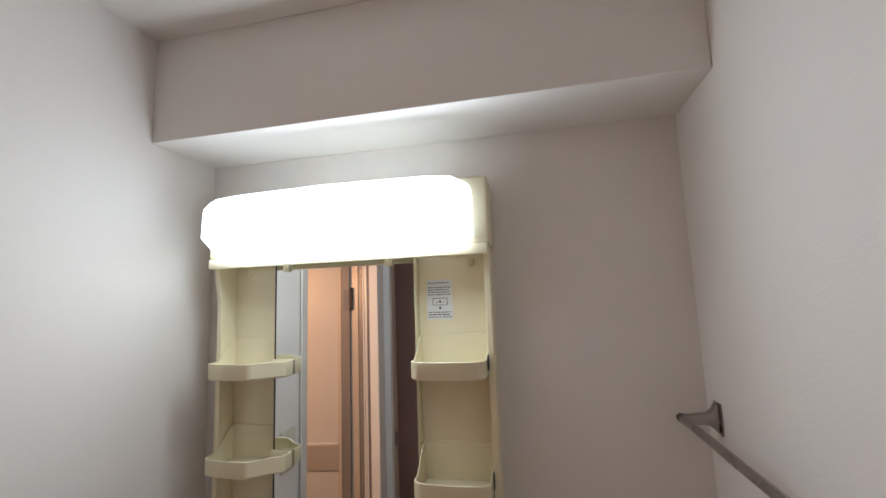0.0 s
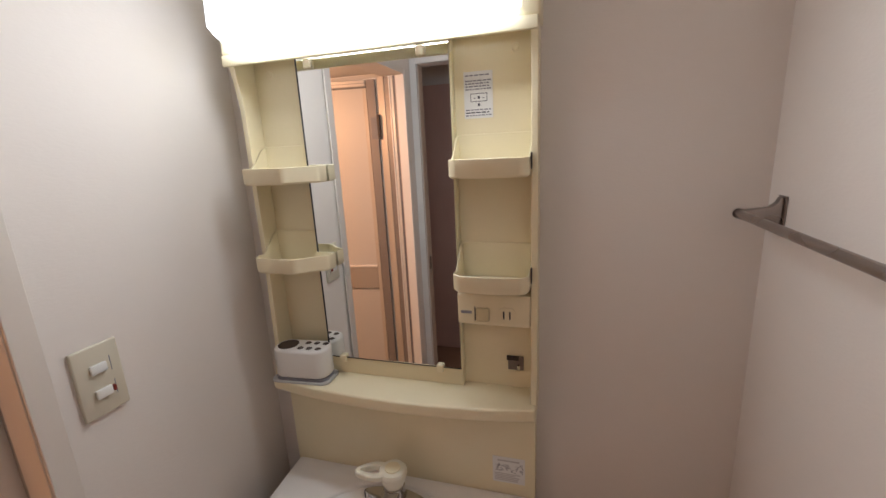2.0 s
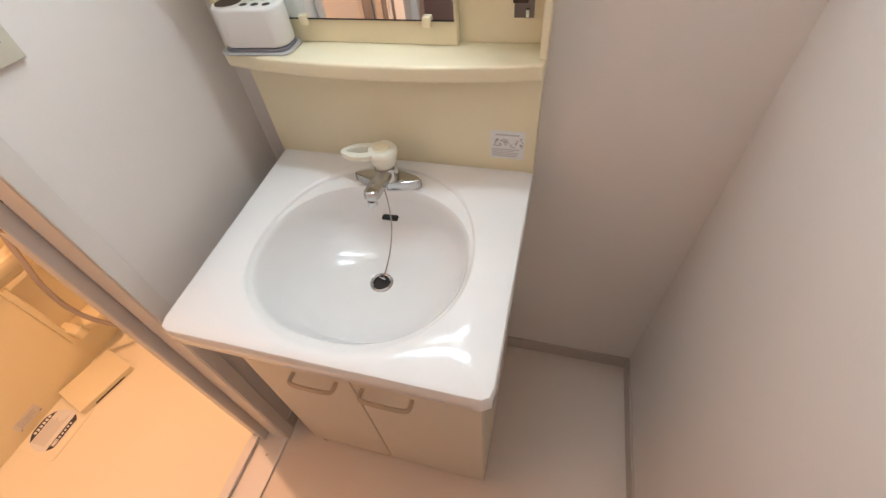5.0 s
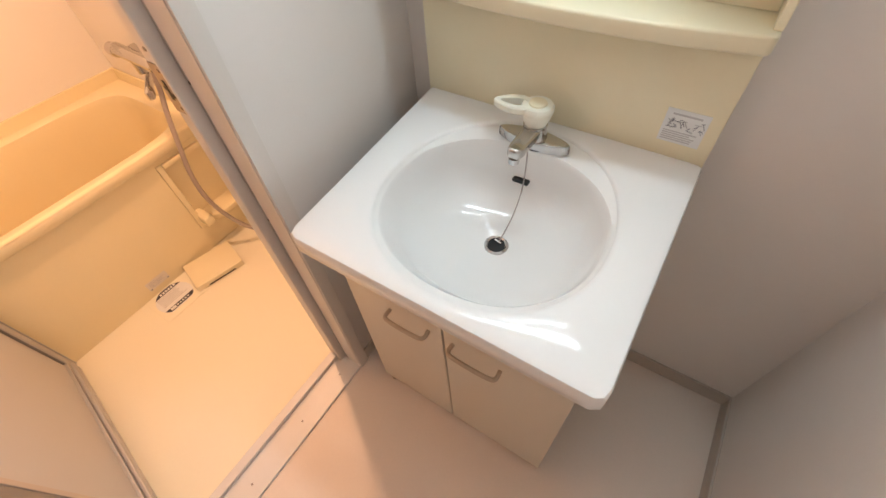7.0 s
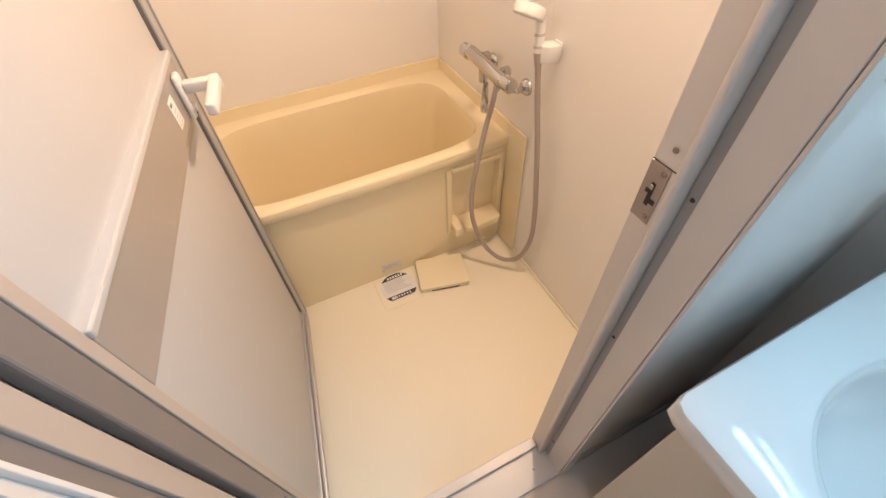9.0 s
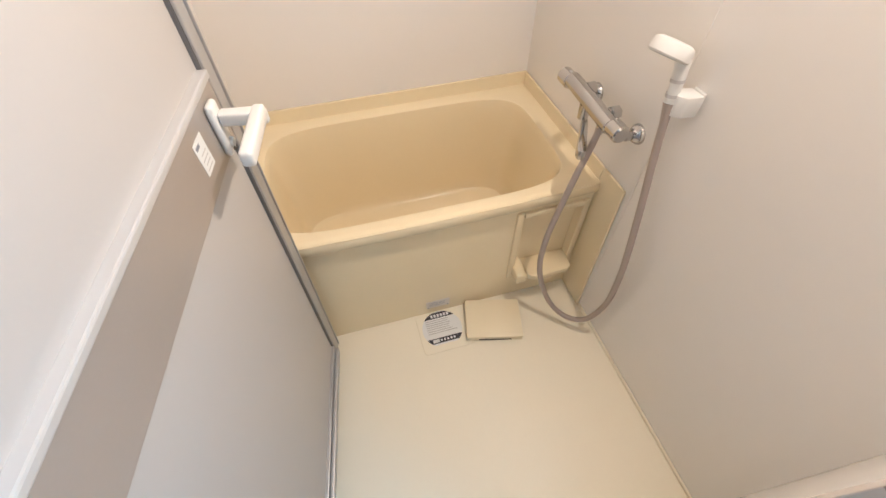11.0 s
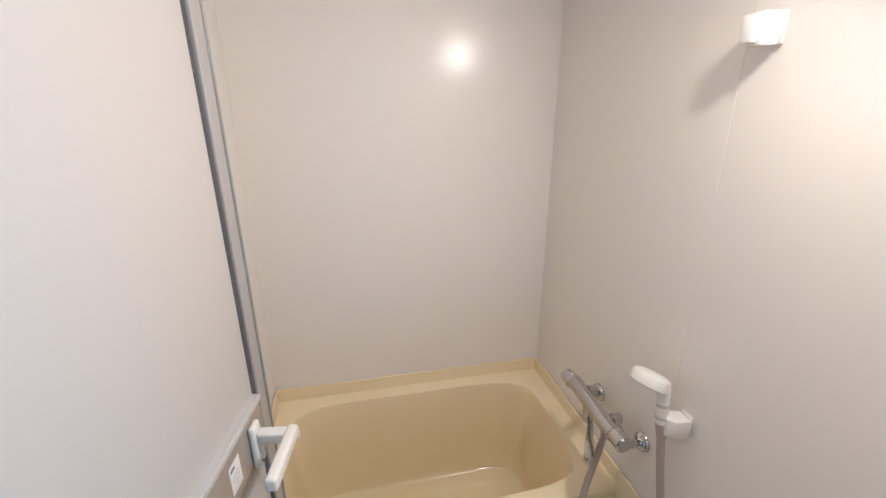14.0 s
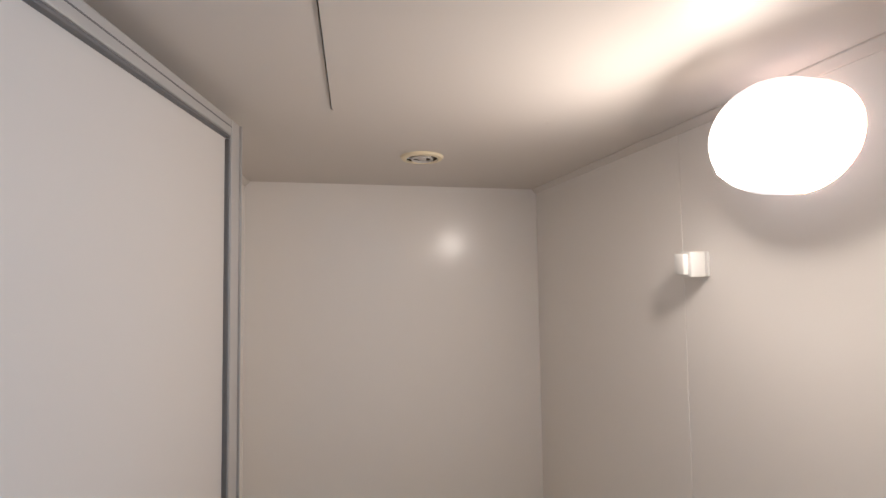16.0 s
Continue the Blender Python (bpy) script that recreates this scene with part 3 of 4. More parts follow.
def band(x0, x1, z, name, material, r=0.073, parent=sticker):
    """A slice of the round sticker between two chords."""
    pts = []
    n = 16
    for k in range(n + 1):
        x = x0 + (x1 - x0) * k / n
        pts.append((x, math.sqrt(max(r * r - x * x, 1e-8))))
    outline = [(SC.x + x, SC.y + h) for x, h in pts] + [(SC.x + x, SC.y - h) for x, h in pts[::-1]]
    return part(name, prism(outline, z, z + 0.0004), material, parent)


band(-0.0729, 0.0600, FZ + 0.0032, "disc", LABEL)
band(-0.070, -0.046, FZ + 0.0037, "band", INK)
band(0.034, 0.054, FZ + 0.0037, "band", INK)
rnd = random.Random(4)
for k in range(7):
    x = SC.x - 0.040 + 0.0085 * k
    part("text_line", box(x, x + 0.003, SC.y - 0.055, SC.y + 0.035 + rnd.uniform(-0.01, 0.02), FZ + 0.0037, FZ + 0.0040), PRINT, sticker)
for k in range(6):
    y = SC.y - 0.030 + 0.012 * k
    part("letter", box(SC.x - 0.062, SC.x - 0.050, y, y + 0.008, FZ + 0.0042, FZ + 0.0044), LABEL, sticker)
    part("letter", box(SC.x + 0.040, SC.x + 0.048, y, y + 0.007, FZ + 0.0042, FZ + 0.0044), LABEL, sticker)
part("letter", box(SC.x + 0.0375, SC.x + 0.0505, SC.y - 0.046, SC.y - 0.022, FZ + 0.0042, FZ + 0.0044), LABEL, sticker)

cover = thing("drain_cover", (-0.83, -0.47, FZ), "loose cream plastic drain cover lying on the bathroom floor", "drain cover")
TURNED[cover.name] = Matrix.Translation((-0.828, -0.476, FZ)) @ Matrix.Rotation(radians(-14.5), 4, "Z")
part("plate", box(-0.077, 0.077, -0.100, 0.100, 0.022, 0.030, 0.002, 2), COVER, cover, "", True)
part("front_skirt", box(0.066, 0.0745, -0.098, 0.098, 0.001, 0.0215, 0.001), COVER, cover)
part("back_skirt", box(-0.0745, -0.066, -0.098, 0.098, 0.001, 0.0215, 0.001), COVER, cover)
part("slot", box(0.0747, 0.0755, -0.055, 0.060, 0.004, 0.010), BROWN_HOLE, cover, "dark slot")

# ---- shower mixer, hose and head ----
mixer = thing("shower_mixer", (-0.97, BY1, 0.72), "chrome thermostatic bath and shower mixer on the wall", "mixer tap")
MY, MZ = -0.222, 0.748
body = part("body", tube([(-1.080, MY, MZ + 0.008), (-1.076, MY, MZ + 0.008), (-0.872, MY, MZ - 0.006), (-0.868, MY, MZ - 0.006)], [0.018, 0.0215, 0.0215, 0.018], 24), CHROME, mixer, "satin chrome body", True)
for x in (-1.080, -0.868):
    s = 1 if x > -1 else -1
    knob = part("knob", tube([(x, MY, MZ), (x + s * 0.004, MY, MZ), (x + s * 0.040, MY, MZ), (x + s * 0.044, MY, MZ)], [0.019, 0.0225, 0.0225, 0.019], 20), CHROME, mixer, "grey temperature knob", True)
    part("dial_mark", box(x + s * 0.012 - 0.006, x + s * 0.012 + 0.006, MY - 0.004, MY + 0.004, MZ + 0.0222, MZ + 0.0232), GREY_PLASTIC, knob)
for x in (-1.07, -0.865):
    u = part("escutcheon", lathe([(0.0, 0.022), (0.012, 0.022), (0.017, 0.018), (0.026, 0.006), (0.027, 0.0)], (x, BY1 - 0.0005, 0.708), (0, -1, 0), 24), CHROME, mixer, "", True)
    xb = -1.035 if x < -1 else -0.915
    part("union", tube(smooth_path([(x, BY1 - 0.02, 0.708), (x, BY1 - 0.042, 0.708), ((x + xb) / 2, BY1 - 0.052, 0.725), (xb, BY1 - 0.060, MZ), (xb, MY + 0.01, MZ)], 5), 0.0105, 12), CHROME, u, "", True)
    part("nut", tube([(xb, MY + 0.045, MZ), (xb, MY + 0.022, MZ)], 0.017, 6), CHROME, u)
sp = part("spout_neck", tube([(-0.990, MY, MZ - 0.015), (-0.990, MY, MZ - 0.055)], [0.016, 0.014], 16), CHROME, mixer, "", True)
part("spout", prism([(-1.004, -0.212), (-0.986, -0.204), (-0.862, -0.276), (-0.858, -0.290), (-0.868, -0.298), (-0.880, -0.294)], 0.662, 0.690, "z", 0.005, 2), CHROME, sp, "", True)
hose_path = smooth_path([(-0.905, MY, MZ - 0.02), (-0.895, -0.242, 0.66), (-0.880, -0.272, 0.587), (-0.866, -0.301, 0.49), (-0.850, -0.328, 0.40), (-0.838, -0.338, 0.29), (-0.822, -0.322, 0.185), (-0.790, -0.283, 0.083), (-0.745, -0.235, 0.040), (-0.702, -0.190, 0.072), (-0.678, -0.168, 0.19), (-0.670, -0.178, 0.33), (-0.676, -0.188, 0.45), (-0.714, -0.182, 0.60), (-0.745, -0.186, 0.75), (-0.758, -0.190, 0.835)], 8)
hose = thing("shower_hose", (-0.9, -0.25, 0.05), "long grey-brown shower hose hanging in a loop", "shower hose")
part("tube", tube(hose_path, 0.0088, 12), HOSE, hose, "", True)
part("end_nut", tube([(-0.905, MY, MZ - 0.018), (-0.9055, -0.223, MZ - 0.045)], 0.011, 12), CHROME, hose, "chrome end nut")
part("end_cone", tube([(-0.756, -0.190, 0.825), (-0.762, -0.193, 0.868)], [0.009, 0.0125], 12), HOSE, hose)
holder = thing("shower_holder", (-0.745, BY1, 0.86), "white plastic shower head holder fixed on the wall", "shower holder")
part("wall_plate", box(-0.766, -0.734, BY1 - 0.008, BY1 - 0.0005, 0.848, 0.892, 0.003), WHITE_PLASTIC, holder, "", True)
part("arm", prism([(-0.766, BY1 - 0.0085), (-0.728, BY1 - 0.0085), (-0.733, BY1 - 0.044), (-0.746, BY1 - 0.058), (-0.768, BY1 - 0.059), (-0.777, BY1 - 0.042)], 0.843, 0.890, "z", 0.004), WHITE_PLASTIC, holder, "", True)
shower = thing("hand_shower", (-0.765, -0.2, 0.87), "white hand shower resting in its wall holder", "shower head")
part("handle", tube([(-0.762, -0.193, 0.868), (-0.767, -0.191, 0.905), (-0.774, -0.192, 0.950)], [0.0125, 0.0125, 0.0150], 16), WHITE_PLASTIC, shower, "", True)
for k in (0, 2):
    c = Vector((-0.763, -0.1925, 0.880)).lerp(Vector((-0.7705, -0.1913, 0.930)), k / 3.4)
    d = Vector((-0.012, 0.001, 0.082)).normalized()
    part("print_line", tube([c, c + d * 0.007], 0.0139, 16, False), PRINT, shower)
part("head", lathe([(0, 0.017), (0.030, 0.016), (0.039, 0.012), (0.042, 0.004), (0.0415, -0.011), (0.038, -0.0145)], (-0.789, -0.217, 0.968), (-0.15, 0.42, 0.88), 32), WHITE_PLASTIC, shower, "", True)
part("spray_face", lathe([(0, -0.0135), (0.0375, -0.0135), (0.0375, -0.0148), (0, -0.0150)], (-0.789, -0.217, 0.968), (-0.15, 0.42, 0.88), 28), GREY_PLASTIC, shower, "grey spray plate")

holder2 = thing("upper_shower_holder", (-0.78, BY1, 1.65), "white plastic holder high on the bathroom wall", "shower holder")
part("wall_plate", box(-0.762, -0.731, BY1 - 0.008, BY1 - 0.0005, 1.634, 1.684, 0.003), WHITE_PLASTIC, holder2, "", True)
part("arm", prism([(-0.760, BY1 - 0.0085), (-0.734, BY1 - 0.0085), (-0.742, BY1 - 0.036), (-0.769, BY1 - 0.036)], 1.633, 1.684, "z", 0.003), WHITE_PLASTIC, holder2, "", True)
part("clip", prism([(-0.767, BY1 - 0.0365), (-0.747, BY1 - 0.0365), (-0.750, BY1 - 0.046), (-0.774, BY1 - 0.046), (-0.776, BY1 - 0.042), (-0.768, BY1 - 0.0405)], 1.638, 1.680, "z", 0.002), WHITE_PLASTIC, holder2, "", True)

# ---- bathroom lamp and vent ----
lamp = thing("bath_wall_lamp", (-0.553, BY1, 1.853), "round white glass wall lamp, lit, near the bathroom ceiling", "wall lamp")
R = 0.088
prof = [(0.0, 0.128), (0.025, 0.1265), (0.045, 0.121), (0.062, 0.111), (0.074, 0.098), (0.082, 0.083), (0.086, 0.068), (R, 0.052), (R, 0.012), (0.0865, 0.004), (0.086, 0.0003)]


def globe_part(name, material, label, chosen):
    """Those faces of the opal glass whose outward direction is chosen."""
    g = lathe(prof, (-0.553, BY1, 1.853), (0, -1, 0), 36)
    bmesh.ops.recalc_face_normals(g, faces=g.faces)
    centre = Vector((-0.553, BY1 - 0.05, 1.853))
    drop = []
    for f in g.faces:
        n = f.normal if f.normal.dot(f.calc_center_median() - centre) > 0 else -f.normal
        if not chosen(n):
            drop.append(f)
    bmesh.ops.delete(g, geom=drop, context="FACES")
    return part(name, g, material, lamp, label, True)


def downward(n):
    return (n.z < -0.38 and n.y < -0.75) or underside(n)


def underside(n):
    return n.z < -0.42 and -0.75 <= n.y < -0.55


# nearly all the lamp's light is put on the down-facing faces
globe_part("globe", BATH_LAMP, "lower front of the opal globe, glow raised to light the room", lambda n: downward(n) and not underside(n))
globe_part("globe_underside", BATH_LAMP_LOW, "underside of the opal globe, glow raised to light the room", underside)


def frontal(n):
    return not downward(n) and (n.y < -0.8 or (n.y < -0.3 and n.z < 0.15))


globe_part("globe_front", BATH_LAMP_FRONT, "front of the opal globe, glow set low to spare the ceiling", frontal)
globe_part("globe_side", BATH_LAMP_SIDE, "dimmer side of the opal globe, glow set low to spare the wall", lambda n: not downward(n) and not frontal(n))
part("mount", lathe([(0.0, 0.0038), (0.066, 0.0038), (0.070, 0.003), (0.070, 0.0005)], (-0.553, BY1, 1.853), (0, -1, 0), 28), WHITE_PLASTIC, lamp, "white mounting ring", True)
vent = thing("ceiling_vent", (-1.125, -0.64, BZ1), "small round beige vent in the bathroom ceiling", "vent")
VC = (-1.125, -0.642, BZ1)
part("rim", lathe([(0.042, 0.003), (0.044, 0.008), (0.054, 0.006), (0.058, 0.0005)], VC, (0, 0, -1), 36), COVER, vent, "", True)
part("ring", lathe([(0.0235, 0.006), (0.025, 0.009), (0.028, 0.009), (0.030, 0.006), (0.027, 0.003)], VC, (0, 0, -1), 32), BATH_CEILING, vent, "", True)
part("centre_cap", lathe([(0.0, 0.009), (0.009, 0.008), (0.012, 0.006), (0.011, 0.003)], VC, (0, 0, -1), 24), BATH_CEILING, vent, "", True)
part("throat", lathe([(0.0, 0.001), (0.041, 0.001), (0.041, 0.004)], VC, (0, 0, -1), 24), BROWN_HOLE, vent, "dark throat")
for a in range(3):
    v = Vector((math.cos(a * 2.094 + 0.5), math.sin(a * 2.094 + 0.5), 0))
    part("spoke", tube([Vector(VC) + v * 0.010 - Vector((0, 0, 0.004)), Vector(VC) + v * 0.043 - Vector((0, 0, 0.004))], 0.0025, 8), BATH_CEILING, vent)


# ---- vanity: base cabinet ----
cab = thing("vanity_cabinet", (0.38, -0.26, 0.0), "cream two-door washbasin cabinet on the washroom floor", "cabinet")
CX0, CX1, CY = 0.100, 0.655, -0.455
part("side", box(CX0, CX0 + 0.016, CY, -0.02, 0.03, 0.752, 0.001), CABINET_FACE, cab)
part("side", box(CX1 - 0.016, CX1, CY, -0.02, 0.03, 0.752, 0.001), CABINET_FACE, cab)
part("bottom", box(CX0 + 0.0165, CX1 - 0.0165, CY, -0.02, 0.03, 0.046), CABINET_FACE, cab)
part("back", box(CX0 + 0.0165, CX1 - 0.0165, -0.028, -0.02, 0.047, 0.752), CABINET_FACE, cab)
part("front_rail", box(CX0 + 0.0165, CX1 - 0.0165, CY, CY + 0.012, 0.61, 0.665), CABINET_FACE, cab)
part("plinth", box(CX0 + 0.012, CX1 - 0.004, CY + 0.012, -0.03, 0.0, 0.0295), CABINET_FACE, cab)
for x0, x1, h0, h1 in ((CX0 + 0.001, 0.3645, 0.225, 0.330), (0.3685, CX1 - 0.001, 0.392, 0.505)):
    door = part("door", box(x0, x1, CY - 0.018, CY - 0.001, 0.02, 0.700, 0.002), CABINET_FACE, cab, "flat cream door")
    z, y = 0.548, CY - 0.018
    hp = smooth_path([(h0, y, z), (h0, y - 0.018, z), (h0 + 0.010, y - 0.026, z), ((h0 + h1) / 2, y - 0.028, z), (h1 - 0.010, y - 0.026, z), (h1, y - 0.018, z), (h1, y, z)], 5)
    part("handle", tube(hp, 0.005, 10), BRASS_HANDLE, door, "bronze-coloured bow handle", True)
part("foot", lathe([(0, 0.019), (0.012, 0.019), (0.012, 0.0), (0, 0.0)], (CX0 + 0.03, CY - 0.006, 0.0005), (0, 0, 1), 14), BRASS_HANDLE, cab)

# ---- vanity: ceramic top with bowl ----
top_ob = thing("washbasin", (0.38, -0.29, 0.76), "glossy white ceramic washbasin top with an oval bowl", "washbasin")
TZ = 0.815
bx0, bx1, by0, by1 = 0.078, 0.684, -0.540, -0.045
cx, cy, ax_, ay_ = 0.383, -0.312, 0.214, 0.198
ell = ring_super(cx, cy, ax_, ay_, 2.15, 128)
rc = to_rect(ell, cx, cy, bx0, bx1, by0, by1)


def inset(points, d, r=0.02):
    """The rectangle's outline drawn in by d, with its front corners rounded."""
    out = []
    for x, y in points:
        x, y = min(max(x, bx0 + d), bx1 - d), min(max(y, by0 + d), by1)
        for sx, ex in ((1, bx1 - d), (-1, bx0 + d)):
            px, py = (x - (ex - sx * r)) * sx, (by0 + d + r) - y
            if px > 0 and py > 0:
                l = math.hypot(px, py)
                x, y = ex - sx * r + sx * r * px / l, by0 + d + r - r * py / l
        out.append((x, y))
    return out


rows = []
for d, z in ((0.006, TZ - 0.010), (0.0, TZ - 0.040), (0.0, TZ - 0.010), (0.003, TZ - 0.003), (0.010, TZ)):
    rows.append([(x, y, z) for x, y in inset(rc, d)])
rows = [rows[1], rows[2], rows[3], rows[4]]
# a shallow recess that reaches back round the tap, and the bowl inside it
for g, front, z in ((1.050, 1.060, TZ), (1.034, 1.025, TZ - 0.0014), (1.024, 0.995, TZ - 0.0040), (1.018, 0.972, TZ - 0.0075)):
    rows.append([(cx + (x - cx) * g, cy + (y - cy) * (g * 1.19 if y > cy else front), z) for x, y in ell])
for g, z in ((1.004, TZ - 0.0105), (0.992, TZ - 0.0145), (0.978, TZ - 0.024), (0.955, TZ - 0.045), (0.90, TZ - 0.085), (0.80, TZ - 0.122), (0.62, TZ - 0.150), (0.40, TZ - 0.163), (0.2, TZ - 0.169), (0.125, TZ - 0.172), (0.118, TZ - 0.180)):
    sh = min(1, max(0, (TZ - z) / 0.17)) * 0.052
    rows.append([(cx + (x - cx) * g - 0.005 * sh / 0.052, cy + (y - cy) * g * (0.945 if y < cy and z > TZ - 0.12 else 1.0) + sh - (0.012 * max(0, (y - cy) / ay_) if z > TZ - 0.05 else 0.0), z) for x, y in ell])
outer = [(x, y, TZ - 0.058) for x, y in inset(rc, 0.012)]
def rise(y):
    """The top climbs a little towards the wall."""
    return (y + 0.29) * 0.07


part("bowl_top", bowl(*[[(x, y, z + rise(y)) for x, y, z in ring] for ring in [outer]], [[(x, y, z + rise(y)) for x, y, z in ring] for ring in rows]), CERAMIC, top_ob, "", True)
part("front_apron", box(bx0 + 0.03, bx1 - 0.03, by0 + 0.035, CY - 0.022, 0.695, 0.748, 0.004), CERAMIC, top_ob, "", True)
DR = Vector((0.377, -0.259, TZ - 0.170))
drain = part("drain_ring", lathe([(0.0190, -0.006), (0.0195, 0.0005), (0.0225, 0.003), (0.0265, 0.001), (0.027, -0.002)], DR, (0, 0, 1), 28), CHROME, top_ob, "chrome drain ring", True)
part("drain_hole", lathe([(0, -0.003), (0.0190, -0.003), (0.0190, -0.006)], DR, (0, 0, 1), 20), BLACK, drain)
part("cross_bar", tube([DR + Vector((-0.008, 0.010, 0.003)), DR + Vector((0.009, 0.006, 0.003))], 0.0025, 8), CHROME, drain)
OV = Vector((0.362, -0.1215, 0.716))
part("overflow_slot", prism(rounded(OV.x - 0.020, OV.x + 0.020, OV.z - 0.0045, OV.z + 0.0045, 0.0044), OV.y - 0.003, OV.y + 0.012, "y"), BLACK, top_ob, "dark overflow slot")

# ---- tap ----
tap = thing("basin_tap", (0.377, -0.115, TZ), "chrome single-lever basin tap with a cream loop handle", "tap")
TC = Vector((0.377, -0.115, TZ + 0.012))
TZ = TC.z
part("base_plate", prism([(TC.x + 0.076 * math.cos(a), TC.y + (0.026 - 0.008 * abs(math.cos(a))) * math.sin(a)) for a in (2 * math.pi * k / 36 for k in range(36))], TZ - 0.0085, TZ + 0.016, "z", 0.005, 2), CHROME, tap, "", True)
part("body", lathe([(0.027, 0.015), (0.0245, 0.024), (0.0225, 0.034), (0.022, 0.037), (0.024, 0.039), (0.024, 0.043), (0.020, 0.044), (0, 0.044)], TC, (0, 0, 1), 28), CHROME, tap, "", True)
spout = part("spout", prism([(TC.x - 0.018, TC.y - 0.005), (TC.x + 0.018, TC.y - 0.005), (TC.x + 0.014, TC.y - 0.084), (TC.x + 0.008, TC.y - 0.095), (TC.x - 0.012, TC.y - 0.095), (TC.x - 0.018, TC.y - 0.084)], TZ + 0.018, TZ + 0.042, "z", 0.007, 3), CHROME, tap, "", True)
part("aerator", tube([(TC.x - 0.002, TC.y - 0.086, TZ + 0.019), (TC.x - 0.002, TC.y - 0.086, TZ + 0.008)], 0.0105, 18), CHROME, spout, "", True)
HZ = TZ + 0.0445
cap = part("handle", lathe([(0.021, 0.0), (0.0255, 0.010), (0.0315, 0.029), (0.0315, 0.036), (0.028, 0.041), (0, 0.042)], (TC.x, TC.y, HZ), (0, 0, 1), 30), CREAM_LIGHT, tap, "cream plastic handle", True)
part("index_cap", lathe([(0, 0.0445), (0.0165, 0.0445), (0.018, 0.042)], (TC.x, TC.y, HZ), (0, 0, 1), 24), CREAM, cap, "aged round cap", True)
lv = Vector((-0.952, -0.306, 0)).normalized()
lw = Vector((-lv.y, lv.x, 0))
hub = Vector((TC.x, TC.y, HZ + 0.0345))


def teardrop(grow):
    """The loop's outline: a round end far out, wide at the hub."""
    pts = []
    for k in range(40):
        a = 2 * math.pi * k / 40
        reach = 0.046 + (0.025 + grow) * math.cos(a)
        wide = (0.0110 + grow) * math.sin(a) * (1.0 - 0.34 * math.cos(a))
        pts.append(hub + lv * reach + lw * wide)
    return pts


b = bmesh.new()
rings = []
for grow, dz in ((0.0, -0.006), (0.0015, -0.0075), (0.0105, -0.0075), (0.0130, -0.005), (0.0130, 0.005), (0.0105, 0.0075), (0.0015, 0.0075), (0.0, 0.006)):
    rings.append([b.verts.new(p + Vector((0, 0, dz + 0.05 * max(0, (p - hub).dot(lv) - 0.02)))) for p in teardrop(grow)])
for r0, r1 in zip(rings, rings[1:] + rings[:1]):
    for k in range(40):
        b.faces.new((r0[k], r0[(k + 1) % 40], r1[(k + 1) % 40], r1[k]))
part("loop", b, CREAM_LIGHT, cap, "", True)

TZ = 0.815
# ---- plug chain ----
chain = thing("plug_chain", (0.38, -0.17, 0.7), "fine metal plug chain hanging from the tap into the bowl", "chain")
b = None
links = smooth_path([(0.380, -0.150, TZ + 0.030), (0.381, -0.148, 0.800), (0.382, -0.152, 0.760), (0.384, -0.168, 0.722), (0.384, -0.198, 0.686), (0.382, -0.228, 0.664), (0.380, -0.250, 0.652)], 9)
for p in links:
    b = lathe([(0, -0.0022), (0.0018, -0.0011), (0.0018, 0.0011), (0, 0.0022)], p, (0, 0, 1), 6, bm=b)
part("beads", tube(links, 0.0011, 6, bm=b), STEEL, chain)

# ---- vanity: back panel, shelf and top unit ----
unit = thing("vanity_mirror_unit", (0.38, 0.0, TZ), "cream plastic mirror cabinet unit with open side niches", "mirror cabinet")
UX0, UX1, SZ = 0.068, 0.686, 1.085
part("splashback", prism([(UX0 + 0.008, 0.0), (UX1 - 0.004, 0.0), (UX1 - 0.004, -0.044), (UX0 + 0.008, -0.044)], TZ + 0.0005, 1.056, "z", 0.003), CREAM, unit, "", True)
edge = [(UX0, -0.001), (UX1, -0.001), (UX1, -0.083)]
for k in range(15):
    u = k / 14
    x = UX1 - 0.006 + (UX0 + 0.012 - UX1) * u
    edge.append((x, -0.090 - 0.030 * (1 - (2 * u - 1) ** 2)))
edge.append((UX0, -0.083))
part("shelf", prism(edge, 1.0565, SZ, "z", 0.005, 3), CREAM, unit, "cream shelf with a bowed front edge", True)
part("niche_back", box(UX0 + 0.013, 0.1995, -0.012, -0.001, SZ + 0.0005, 1.795), CREAM, unit)
part("niche_back", box(0.5265, UX1 - 0.013, -0.012, -0.001, SZ + 0.0005, 1.795), CREAM, unit)
part("side_wall", prism([(-0.001, SZ + 0.0005), (-0.074, SZ + 0.0005), (-0.062, 1.16), (-0.058, 1.30), (-0.058, 1.70), (-0.074, 1.794), (-0.001, 1.794)], UX0, UX0 + 0.0125, "x", 0.002), CREAM, unit)
part("side_wall", prism([(-0.001, SZ + 0.0005), (-0.074, SZ + 0.0005), (-0.062, 1.16), (-0.058, 1.30), (-0.058, 1.70), (-0.074, 1.794), (-0.001, 1.794)], UX1 - 0.0125, UX1, "x", 0.002), CREAM, unit)
for x in (0.118, 0.642):
    part("screw_cap", lathe([(0, 0.006), (0.006, 0.005), (0.0075, 0.0)], (x, -0.0122, 1.768), (0, -1, 0), 16), CREAM, unit, "", True)
part("mirror_box", box(0.200, 0.526, -0.031, -0.001, SZ + 0.0005, 1.795, 0.0015), CREAM, unit)
glass = part("mirror_glass", box(0.203, 0.523, -0.036, -0.0315, 1.130, 1.797), MIRROR, unit, "silvered mirror glass")
